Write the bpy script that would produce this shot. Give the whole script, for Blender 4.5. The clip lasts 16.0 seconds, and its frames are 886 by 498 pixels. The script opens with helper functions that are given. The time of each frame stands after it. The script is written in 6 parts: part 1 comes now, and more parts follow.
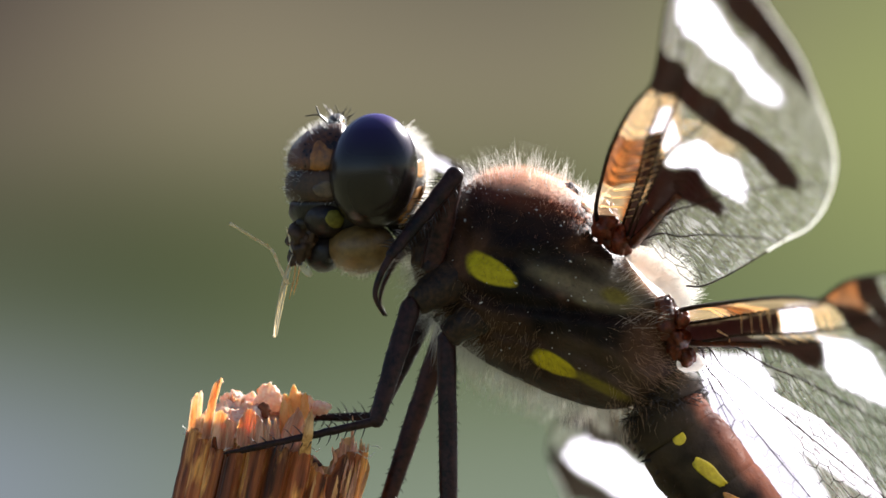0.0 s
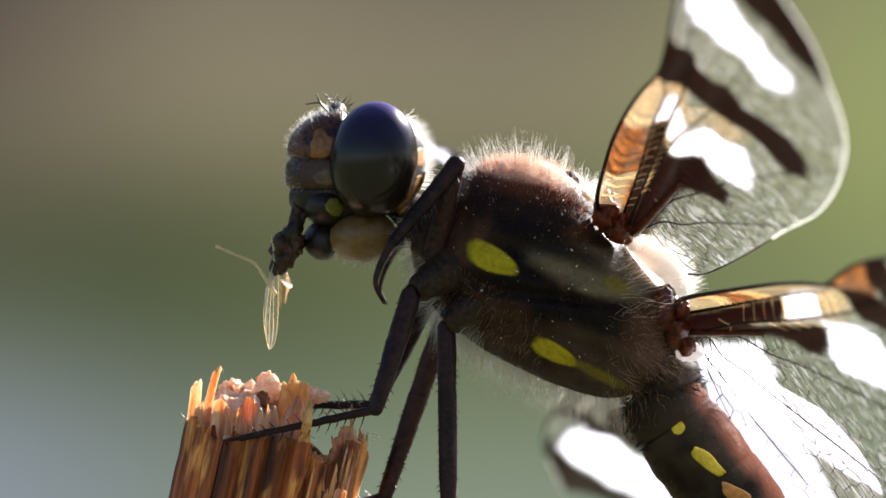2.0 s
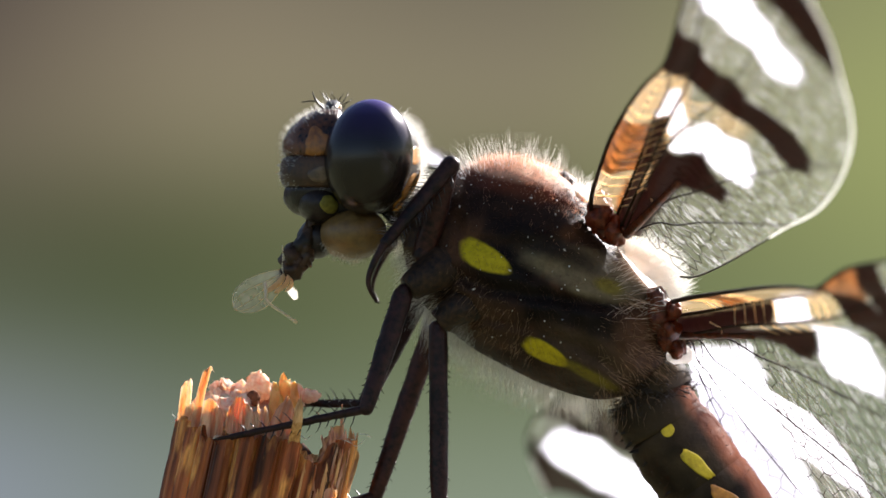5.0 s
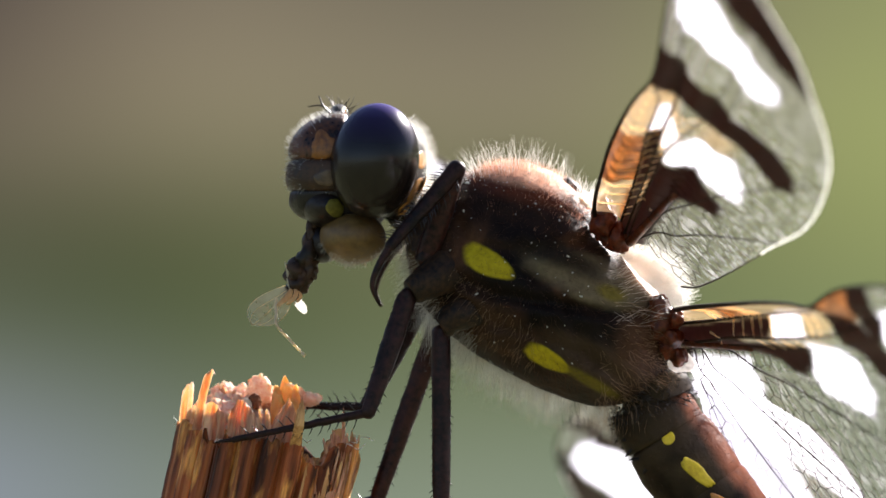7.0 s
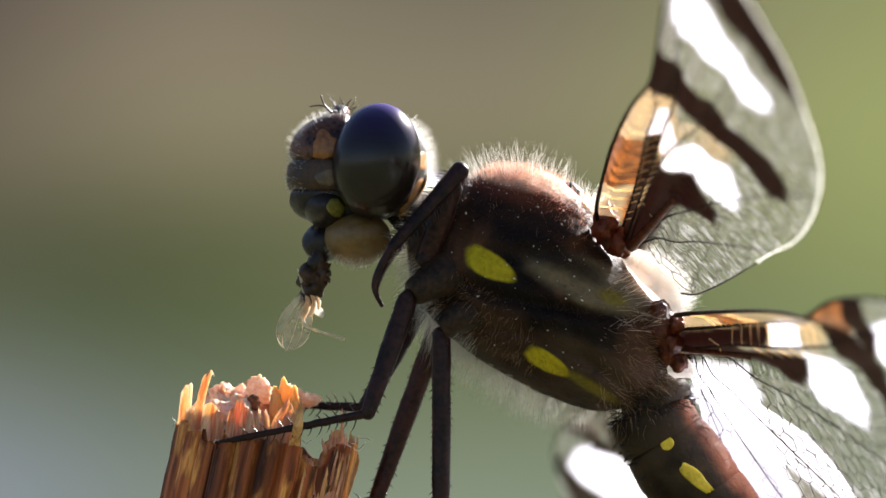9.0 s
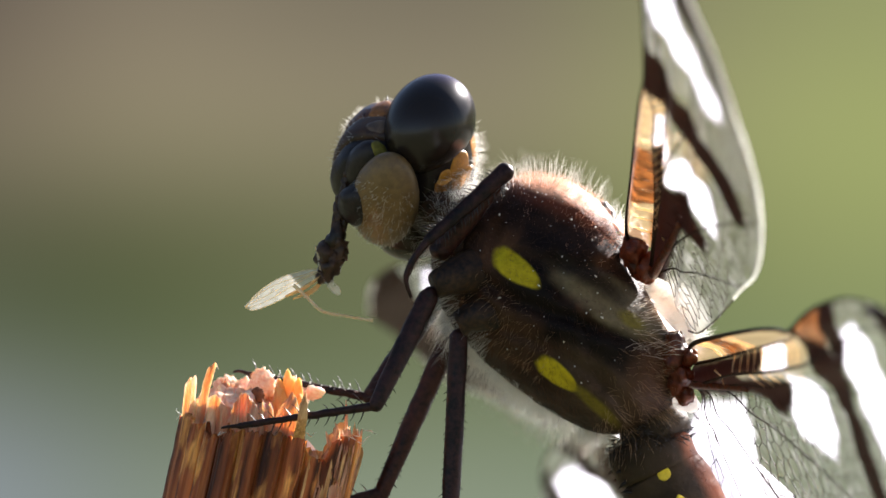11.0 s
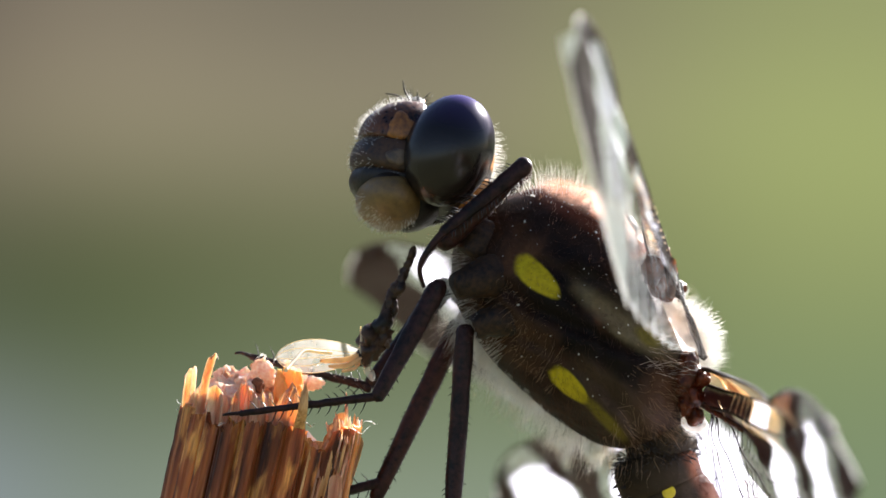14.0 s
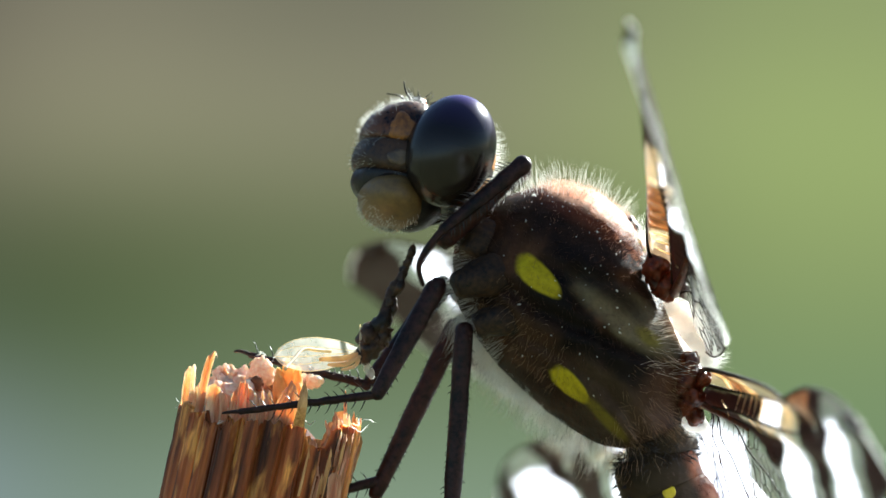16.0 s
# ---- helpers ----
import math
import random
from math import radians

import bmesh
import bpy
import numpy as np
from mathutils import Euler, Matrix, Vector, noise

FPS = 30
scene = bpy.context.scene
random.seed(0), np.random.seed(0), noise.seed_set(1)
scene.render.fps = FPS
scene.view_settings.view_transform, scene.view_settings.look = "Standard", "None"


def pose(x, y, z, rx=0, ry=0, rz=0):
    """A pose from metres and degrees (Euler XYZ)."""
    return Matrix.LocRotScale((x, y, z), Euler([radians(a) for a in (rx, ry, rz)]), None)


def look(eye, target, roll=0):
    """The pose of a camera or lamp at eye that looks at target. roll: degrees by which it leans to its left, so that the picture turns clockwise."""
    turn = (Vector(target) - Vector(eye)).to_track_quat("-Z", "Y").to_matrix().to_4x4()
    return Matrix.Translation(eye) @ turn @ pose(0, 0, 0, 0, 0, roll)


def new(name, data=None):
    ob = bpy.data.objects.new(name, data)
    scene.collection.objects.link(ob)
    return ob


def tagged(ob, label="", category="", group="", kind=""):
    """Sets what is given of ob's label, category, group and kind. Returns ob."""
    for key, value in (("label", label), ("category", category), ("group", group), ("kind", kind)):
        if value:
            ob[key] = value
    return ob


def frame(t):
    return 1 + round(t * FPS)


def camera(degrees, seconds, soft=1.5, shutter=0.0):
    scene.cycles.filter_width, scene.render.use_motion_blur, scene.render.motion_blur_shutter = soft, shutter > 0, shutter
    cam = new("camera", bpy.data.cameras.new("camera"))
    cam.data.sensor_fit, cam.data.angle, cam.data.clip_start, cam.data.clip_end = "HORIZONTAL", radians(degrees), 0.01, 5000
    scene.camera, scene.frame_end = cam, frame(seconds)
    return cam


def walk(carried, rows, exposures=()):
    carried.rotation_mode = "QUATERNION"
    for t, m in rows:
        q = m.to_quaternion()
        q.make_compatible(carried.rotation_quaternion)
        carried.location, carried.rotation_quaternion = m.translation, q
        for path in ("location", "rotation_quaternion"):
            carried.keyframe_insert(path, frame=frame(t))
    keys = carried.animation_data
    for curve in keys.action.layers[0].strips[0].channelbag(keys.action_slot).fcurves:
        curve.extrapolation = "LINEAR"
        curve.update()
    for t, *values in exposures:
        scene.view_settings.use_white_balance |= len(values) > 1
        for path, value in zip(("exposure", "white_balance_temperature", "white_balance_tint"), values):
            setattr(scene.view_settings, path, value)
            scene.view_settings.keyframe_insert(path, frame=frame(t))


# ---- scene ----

from mathutils.bvhtree import BVHTree

# ---------------------------------------------------------------- camera
UNIT = 0.0235e-3          # one plan unit in metres; the plan is drawn in these units
FAR = 0.5                 # distance from the lens to the stalk's axis

cam = camera(4.22, 16.0, soft=1.5)
cam.data.dof.use_dof = True
cam.data.dof.focus_distance = FAR - 0.0030
cam.data.dof.aperture_fstop = 60.0

# sway of the hand-held lens against the stalk, in plan units: seconds, right, down
SWAY = [(0, 0, 0), (0.5, -1.5, -8.4), (1, -3, 0), (1.5, 0, -12.9), (2, -1.5, -20.6), (2.5, -4.6, -17.5),
        (3, -9.2, -18.3), (3.5, -14.6, -32.9), (4, -15.3, -25.2), (5.2, -20, -20), (6.5, -26, -13.7),
        (7, -16.1, -15.3), (7.5, -18.3, -5.3), (8, -15.3, -6.8), (8.5, -18.3, -9.9), (9.7, -14, -20),
        (11, -11.4, -26.8), (11.5, -10.7, -27.5), (12, -12.2, -35.9), (12.5, -7.6, -36.7),
        (13, -13.8, -33.6), (13.5, -13.8, -36.7), (14, -11.4, -43.6), (14.5, -13.8, -53.6),
        (15, -11.4, -49.8), (15.5, -15.3, -44.4), (16, -13, -46.7)]
# slow orbit of the lens about the stalk: seconds, right, up, in millimetres
ORBIT = [(0, 0, 0), (4.2, -0.1, -0.2), (8.6, -1.2, -0.6), (11, -3.4, -0.8), (12.5, -5.0, -1.0), (16, -6.2, -1.0)]


def row_at(rows, t):
    """The row of numbers at t seconds, between the rows given."""
    for a, b in zip(rows, rows[1:]):
        if t <= b[0]:
            k = (t - a[0]) / (b[0] - a[0])
            return [p + (q - p) * k for p, q in zip(a[1:], b[1:])]
    return list(rows[-1][1:])


def eye_at(t, sx, sy):
    ox, oz = row_at(ORBIT, t)
    aim_at = Vector((-sx * UNIT, 0, sy * UNIT))
    return look(aim_at + Vector((ox * 1e-3, -FAR, oz * 1e-3)), aim_at)


walk(cam, [(t, eye_at(t, sx, sy)) for t, sx, sy in SWAY], [(0, 2.0, 6400, 14), (8.6, 2.03, 6500, 15), (11, 2.10, 6500, 15), (13.5, 2.14, 6450, 16.5), (14.5, 2.16, 6150, 10), (15.3, 2.17, 6080, 2.5), (16, 2.15, 6000, 0)])

# ---------------------------------------------------------------- world and sun
SUN_WAY = Vector((0.51, 0.71, 0.48)).normalized()      # towards the sun: behind, above and to the right
world = bpy.data.worlds.new("world")
scene.world = world
world.use_nodes = True
wn = world.node_tree
sky = wn.nodes.new("ShaderNodeTexSky")
sky.sky_type, sky.sun_disc = "NISHITA", False
sky.sun_elevation = math.asin(SUN_WAY.z)
sky.sun_rotation = math.atan2(SUN_WAY.x, SUN_WAY.y)
wn.links.new(sky.outputs[0], wn.nodes["Background"].inputs[0])
wn.nodes["Background"].inputs[1].default_value = 0.037
sun = new("sun", bpy.data.lights.new("sun", "SUN"))
sun.data.energy, sun.data.angle, sun.data.color = 5.0, radians(0.6), (1.0, 0.965, 0.92)
sun.matrix_world = look(SUN_WAY * 3, (0, 0, 0))


# ---------------------------------------------------------------- materials
def mat(name):
    m = bpy.data.materials.new(name)
    m.use_nodes = True
    m.node_tree.nodes.clear()
    return m, m.node_tree.nodes, m.node_tree.links


def ramp(nodes, links, fac, stops):
    r = nodes.new("ShaderNodeValToRGB")
    while len(r.color_ramp.elements) < len(stops):
        r.color_ramp.elements.new(0.5)
    for e, (p, c) in zip(r.color_ramp.elements, stops):
        e.position, e.color = p, (*c, 1) if len(c) == 3 else c
    links.new(fac, r.inputs[0])
    return r.outputs[0]


def grain(nodes, links, scale, detail=4, stretch=(1, 1, 1), distort=0.0):
    co = nodes.new("ShaderNodeTexCoord")
    mp = nodes.new("ShaderNodeMapping")
    mp.inputs["Scale"].default_value = stretch
    if stretch[2] < 1:
        # the grain runs along the leaning stalk
        turn = nodes.new("ShaderNodeVectorRotate")
        turn.rotation_type = "Y_AXIS"
        turn.inputs["Angle"].default_value = -math.atan(0.22)
        links.new(co.outputs["Object"], turn.inputs["Vector"])
        links.new(turn.outputs[0], mp.inputs[0])
        distort = 0.0
    else:
        links.new(co.outputs["Object"], mp.inputs[0])
    n = nodes.new("ShaderNodeTexNoise")
    n.inputs["Scale"].default_value, n.inputs["Detail"].default_value = scale, detail
    n.inputs["Distortion"].default_value = distort
    links.new(mp.outputs[0], n.inputs[0])
    return n.outputs[0]


def surface(name, dark, light, rough=0.5, coarse=600, fine=4000, bump=0.4, stretch=(1, 1, 1),
            through_colour=None, through_share=0.0, spec=0.5, coat=0.0, vary=0.0, deep=0.0):
    """Two scales of grain between two colours, fine relief, and a share of light let through."""
    m, n, l = mat(name)
    a = grain(n, l, coarse, 4, stretch, 0.3)
    b = grain(n, l, fine, 3, stretch)
    mix = n.new("ShaderNodeMath")
    mix.operation = "MULTIPLY_ADD"
    l.new(b, mix.inputs[0])
    mix.inputs[1].default_value = 0.5
    half = n.new("ShaderNodeMath")
    half.operation = "MULTIPLY"
    half.inputs[1].default_value = 0.5
    l.new(a, half.inputs[0])
    l.new(half.outputs[0], mix.inputs[2])
    col = ramp(n, l, mix.outputs[0], [(0.38, dark), (0.60, light)])
    if vary:
        info = n.new("ShaderNodeObjectInfo")
        mr = n.new("ShaderNodeMapRange")
        mr.inputs["To Min"].default_value, mr.inputs["To Max"].default_value = 1 - vary, 1 + vary * 0.6
        l.new(info.outputs["Random"], mr.inputs["Value"])
        hs = n.new("ShaderNodeHueSaturation")
        l.new(mr.outputs[0], hs.inputs["Value"])
        l.new(col, hs.inputs["Color"])
        col = hs.outputs[0]
    p = n.new("ShaderNodeBsdfPrincipled")
    l.new(col, p.inputs["Base Color"])
    l.new(ramp(n, l, b, [(0.3, (rough - 0.1,) * 3), (0.7, (min(1, rough + 0.15),) * 3)]), p.inputs["Roughness"])
    p.inputs["Specular IOR Level"].default_value = spec
    p.inputs["Coat Weight"].default_value = coat
    if deep:
        p.inputs["Subsurface Weight"].default_value = deep
        p.inputs["Subsurface Radius"].default_value = (1.0, 0.55, 0.32)
        p.inputs["Subsurface Scale"].default_value = 0.0007
    bp = n.new("ShaderNodeBump")
    bp.inputs["Strength"].default_value, bp.inputs["Distance"].default_value = bump, 0.00006
    l.new(mix.outputs[0], bp.inputs["Height"])
    l.new(bp.outputs[0], p.inputs["Normal"])
    out = n.new("ShaderNodeOutputMaterial")
    if through_share:
        tr = n.new("ShaderNodeBsdfTranslucent")
        tr.inputs[0].default_value = (*through_colour, 1)
        mx = n.new("ShaderNodeMixShader")
        mx.inputs[0].default_value = through_share
        l.new(p.outputs[0], mx.inputs[1])
        l.new(tr.outputs[0], mx.inputs[2])
        l.new(mx.outputs[0], out.inputs[0])
    else:
        l.new(p.outputs[0], out.inputs[0])
    return m


def hair_material(name, colour, share=0.5, rough=0.4):
    m, n, l = mat(name)
    p = n.new("ShaderNodeBsdfPrincipled")
    p.inputs["Base Color"].default_value = (*colour, 1)
    p.inputs["Roughness"].default_value = rough
    tr = n.new("ShaderNodeBsdfTranslucent")
    tr.inputs[0].default_value = (*colour, 1)
    mx = n.new("ShaderNodeMixShader")
    mx.inputs[0].default_value = share
    out = n.new("ShaderNodeOutputMaterial")
    l.new(p.outputs[0], mx.inputs[1])
    l.new(tr.outputs[0], mx.inputs[2])
    l.new(mx.outputs[0], out.inputs[0])
    return m



def bark_material():
    """Dark red-brown bark streaked along the stalk, with worn ochre flecks; each strip a little darker or lighter."""
    m, n, l = mat("stalk_bark")
    streak, fine, fleck = grain(n, l, 2200, 5, (1, 1, 0.05)), grain(n, l, 6500, 3, (1, 1, 0.12)), grain(n, l, 1100, 6, (1, 1, 0.3))
    base = ramp(n, l, streak, [(0.36, (0.055, 0.015, 0.006)), (0.50, (0.28, 0.074, 0.023)), (0.66, (0.64, 0.215, 0.065))])
    worn = ramp(n, l, fine, [(0.35, (0.40, 0.135, 0.034)), (0.6, (0.84, 0.38, 0.105))])
    mx = n.new("ShaderNodeMix")
    mx.data_type = "RGBA"
    l.new(ramp(n, l, fleck, [(0.52, (0, 0, 0)), (0.60, (0.9, 0.9, 0.9))]), mx.inputs[0])
    l.new(base, mx.inputs[6])
    l.new(worn, mx.inputs[7])
    info = n.new("ShaderNodeObjectInfo")
    mr = n.new("ShaderNodeMapRange")
    mr.inputs["To Min"].default_value, mr.inputs["To Max"].default_value = 0.72, 1.25
    l.new(info.outputs["Random"], mr.inputs["Value"])
    hs = n.new("ShaderNodeHueSaturation")
    l.new(mr.outputs[0], hs.inputs["Value"])
    l.new(mx.outputs[2], hs.inputs["Color"])
    p = n.new("ShaderNodeBsdfPrincipled")
    l.new(hs.outputs[0], p.inputs["Base Color"])
    l.new(ramp(n, l, fine, [(0.3, (0.38,) * 3), (0.7, (0.62,) * 3)]), p.inputs["Roughness"])
    p.inputs["Specular IOR Level"].default_value = 0.25
    p.inputs["Subsurface Weight"].default_value = 0.45
    p.inputs["Subsurface Radius"].default_value = (1.0, 0.45, 0.22)
    p.inputs["Subsurface Scale"].default_value = 0.0007
    bp = n.new("ShaderNodeBump")
    bp.inputs["Strength"].default_value, bp.inputs["Distance"].default_value = 0.9, 0.00007
    add = n.new("ShaderNodeMath")
    l.new(streak, add.inputs[0])
    l.new(fleck, add.inputs[1])
    l.new(add.outputs[0], bp.inputs["Height"])
    l.new(bp.outputs[0], p.inputs["Normal"])
    out = n.new("ShaderNodeOutputMaterial")
    l.new(p.outputs[0], out.inputs[0])
    return m


THORAX = surface("thorax_cuticle", (0.004, 0.002, 0.0015), (0.055, 0.028, 0.013), 0.6, 300, 5000, 0.7, spec=0.25)
YELLOW = surface("yellow_cuticle", (0.42, 0.30, 0.008), (0.66, 0.52, 0.018), 0.5, 900, 5000, 0.3)
CHEEK = surface("dull_yellow_cuticle", (0.10, 0.085, 0.014), (0.21, 0.18, 0.032), 0.6, 900, 5000, 0.2, spec=0.2)
OCHRE = surface("ochre_cuticle", (0.30, 0.12, 0.015), (0.55, 0.24, 0.03), 0.45, 900, 5000, 0.3)
BLACK = surface("black_cuticle", (0.004, 0.003, 0.004), (0.022, 0.014, 0.011), 0.38, 900, 6000, 0.5, spec=0.3)
LEG = surface("leg_cuticle", (0.004, 0.002, 0.002), (0.038, 0.014, 0.012), 0.42, 900, 5000, 0.8, spec=0.2)
LEG_BROWN = surface("brown_leg_cuticle", (0.008, 0.003, 0.003), (0.060, 0.020, 0.013), 0.42, 400, 4000, 0.7, spec=0.2)
FACE = surface("face_cuticle", (0.012, 0.005, 0.003), (0.065, 0.030, 0.014), 0.45, 900, 5000, 0.4, spec=0.35)
FRONS = surface("frons_cuticle", (0.014, 0.005, 0.004), (0.13, 0.042, 0.014), 0.35, 700, 5000, 0.5, spec=0.35)
FRONS_ORANGE = surface("orange_face_cuticle", (0.12, 0.038, 0.007), (0.32, 0.115, 0.018), 0.4, 400, 5000, 0.4)
FACE_PALE = surface("pale_face_cuticle", (0.06, 0.035, 0.018), (0.16, 0.095, 0.05), 0.4, 700, 5000, 0.3)
LABIUM = surface("labium_cuticle", (0.085, 0.044, 0.011), (0.19, 0.110, 0.034), 0.45, 260, 3500, 0.2)
SCLERITE = surface("wing_root_cuticle", (0.008, 0.003, 0.002), (0.16, 0.034, 0.010), 0.4, 1900, 6000, 1.0, spec=0.35,
                   through_colour=(0.80, 0.20, 0.03), through_share=0.10)
PALE = surface("pale_wing_root_cuticle", (0.75, 0.50, 0.34), (0.95, 0.84, 0.70), 0.6, 900, 4000, 0.6, spec=0.2, deep=1.0)
FLAP = surface("wing_base_membrane", (0.93, 0.83, 0.72), (0.98, 0.96, 0.92), 0.6, 700, 4000, 0.3, spec=0.2,
               through_colour=(1.0, 0.98, 0.95), through_share=0.93)
HAIR_WHITE = hair_material("white_hair", (0.95, 0.94, 0.90), 0.7)
HAIR_BROWN = hair_material("brown_hair", (0.09, 0.038, 0.02), 0.5)
HAIR_RUST = hair_material("rust_hair", (0.93, 0.58, 0.42), 0.7)
HAIR_PEACH = hair_material("peach_hair", (0.97, 0.86, 0.74), 0.7)
HAIR_TAN = hair_material("tan_hair", (0.60, 0.42, 0.27), 0.55)
HAIR_BLACK = hair_material("black_bristle", (0.012, 0.009, 0.009), 0.05)
VEIN = surface("wing_vein", (0.008, 0.004, 0.002), (0.035, 0.015, 0.007), 0.6, 900, 5000, 0.2, spec=0.15)
# bright copy of the vein colour: the sun's gleam on the front veins is painted in
VEIN_SUNLIT = surface("sunlit_amber_vein", (0.74, 0.46, 0.22), (0.96, 0.80, 0.58), 0.35, 1500, 5000, 0.2,
                     through_colour=(0.98, 0.76, 0.48), through_share=0.6)

STRAW = bark_material()
DRY_WOOD = surface("dry_wood", (0.40, 0.17, 0.055), (0.85, 0.50, 0.22), 0.6, 3000, 8000, 0.8, (1, 1, 0.03), spec=0.2)
SPLINTER = surface("splinter_wood", (0.56, 0.19, 0.095), (0.88, 0.50, 0.32), 0.6, 3000, 8000, 1.0, (1, 1, 0.08),
                   through_colour=(0.98, 0.50, 0.28), through_share=0.15, vary=0.3, deep=0.35)
PITH = surface("stalk_pith", (0.76, 0.36, 0.21), (0.98, 0.90, 0.78), 0.8, 1800, 7000, 0.6, vary=0.25, deep=0.4,
               through_colour=(1.0, 0.72, 0.52), through_share=0.34)
GOLDEN_PITH = surface("golden_pith", (0.74, 0.36, 0.10), (0.98, 0.68, 0.30), 0.8, 1800, 7000, 0.5, (1, 1, 0.3), deep=0.6,
                      through_colour=(1.0, 0.62, 0.24), through_share=0.45)
# dark colour for the pith hole's shade, also used on the inner wall
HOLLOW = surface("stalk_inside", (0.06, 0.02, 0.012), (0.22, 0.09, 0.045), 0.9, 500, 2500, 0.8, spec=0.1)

CHEWED = surface("chewed_body", (0.008, 0.005, 0.003), (0.07, 0.034, 0.016), 0.45, 900, 3000, 1.0, spec=0.3)
PREY_PALE = surface("pale_prey_cuticle", (0.72, 0.62, 0.42), (0.90, 0.84, 0.68), 0.5, 900, 4000, 0.3,
                    through_colour=(0.9, 0.75, 0.45), through_share=0.5)

PREY_GOLD = surface("golden_prey_flesh", (0.72, 0.46, 0.20), (0.95, 0.76, 0.46), 0.5, 900, 4000, 0.3,
                    through_colour=(1.0, 0.76, 0.42), through_share=0.45)


def eye_material():
    """Dark facetted eye: a violet sheen above and a grey-brown reflection below are painted into its colour."""
    m, n, l = mat("compound_eye")
    co = n.new("ShaderNodeTexCoord")
    sep = n.new("ShaderNodeSeparateXYZ")
    l.new(co.outputs["Object"], sep.inputs[0])
    mr = n.new("ShaderNodeMapRange")
    mr.inputs["From Min"].default_value, mr.inputs["From Max"].default_value = -2.4e-3, 2.4e-3
    l.new(sep.outputs["Z"], mr.inputs["Value"])
    col = ramp(n, l, mr.outputs[0], [(0.0, (0.020, 0.013, 0.009)), (0.42, (0.015, 0.010, 0.007)), (0.6, (0.008, 0.006, 0.008)),
                                     (0.85, (0.020, 0.012, 0.050)), (1.0, (0.055, 0.036, 0.16))])
    p = n.new("ShaderNodeBsdfPrincipled")
    l.new(col, p.inputs["Base Color"])
    p.inputs["Roughness"].default_value = 0.4
    p.inputs["Specular IOR Level"].default_value = 0.0
    p.inputs["Coat Weight"].default_value, p.inputs["Coat Roughness"].default_value = 0.7, 0.22
    vo = n.new("ShaderNodeTexVoronoi")
    vo.inputs["Scale"].default_value = 24000
    l.new(co.outputs["Object"], vo.inputs["Vector"])
    bp = n.new("ShaderNodeBump")
    bp.inputs["Strength"].default_value, bp.inputs["Distance"].default_value = 0.08, 0.00001
    l.new(vo.outputs["Distance"], bp.inputs["Height"])
    l.new(bp.outputs[0], p.inputs["Normal"])
    out = n.new("ShaderNodeOutputMaterial")
    l.new(p.outputs[0], out.inputs[0])
    return m


EYE = eye_material()


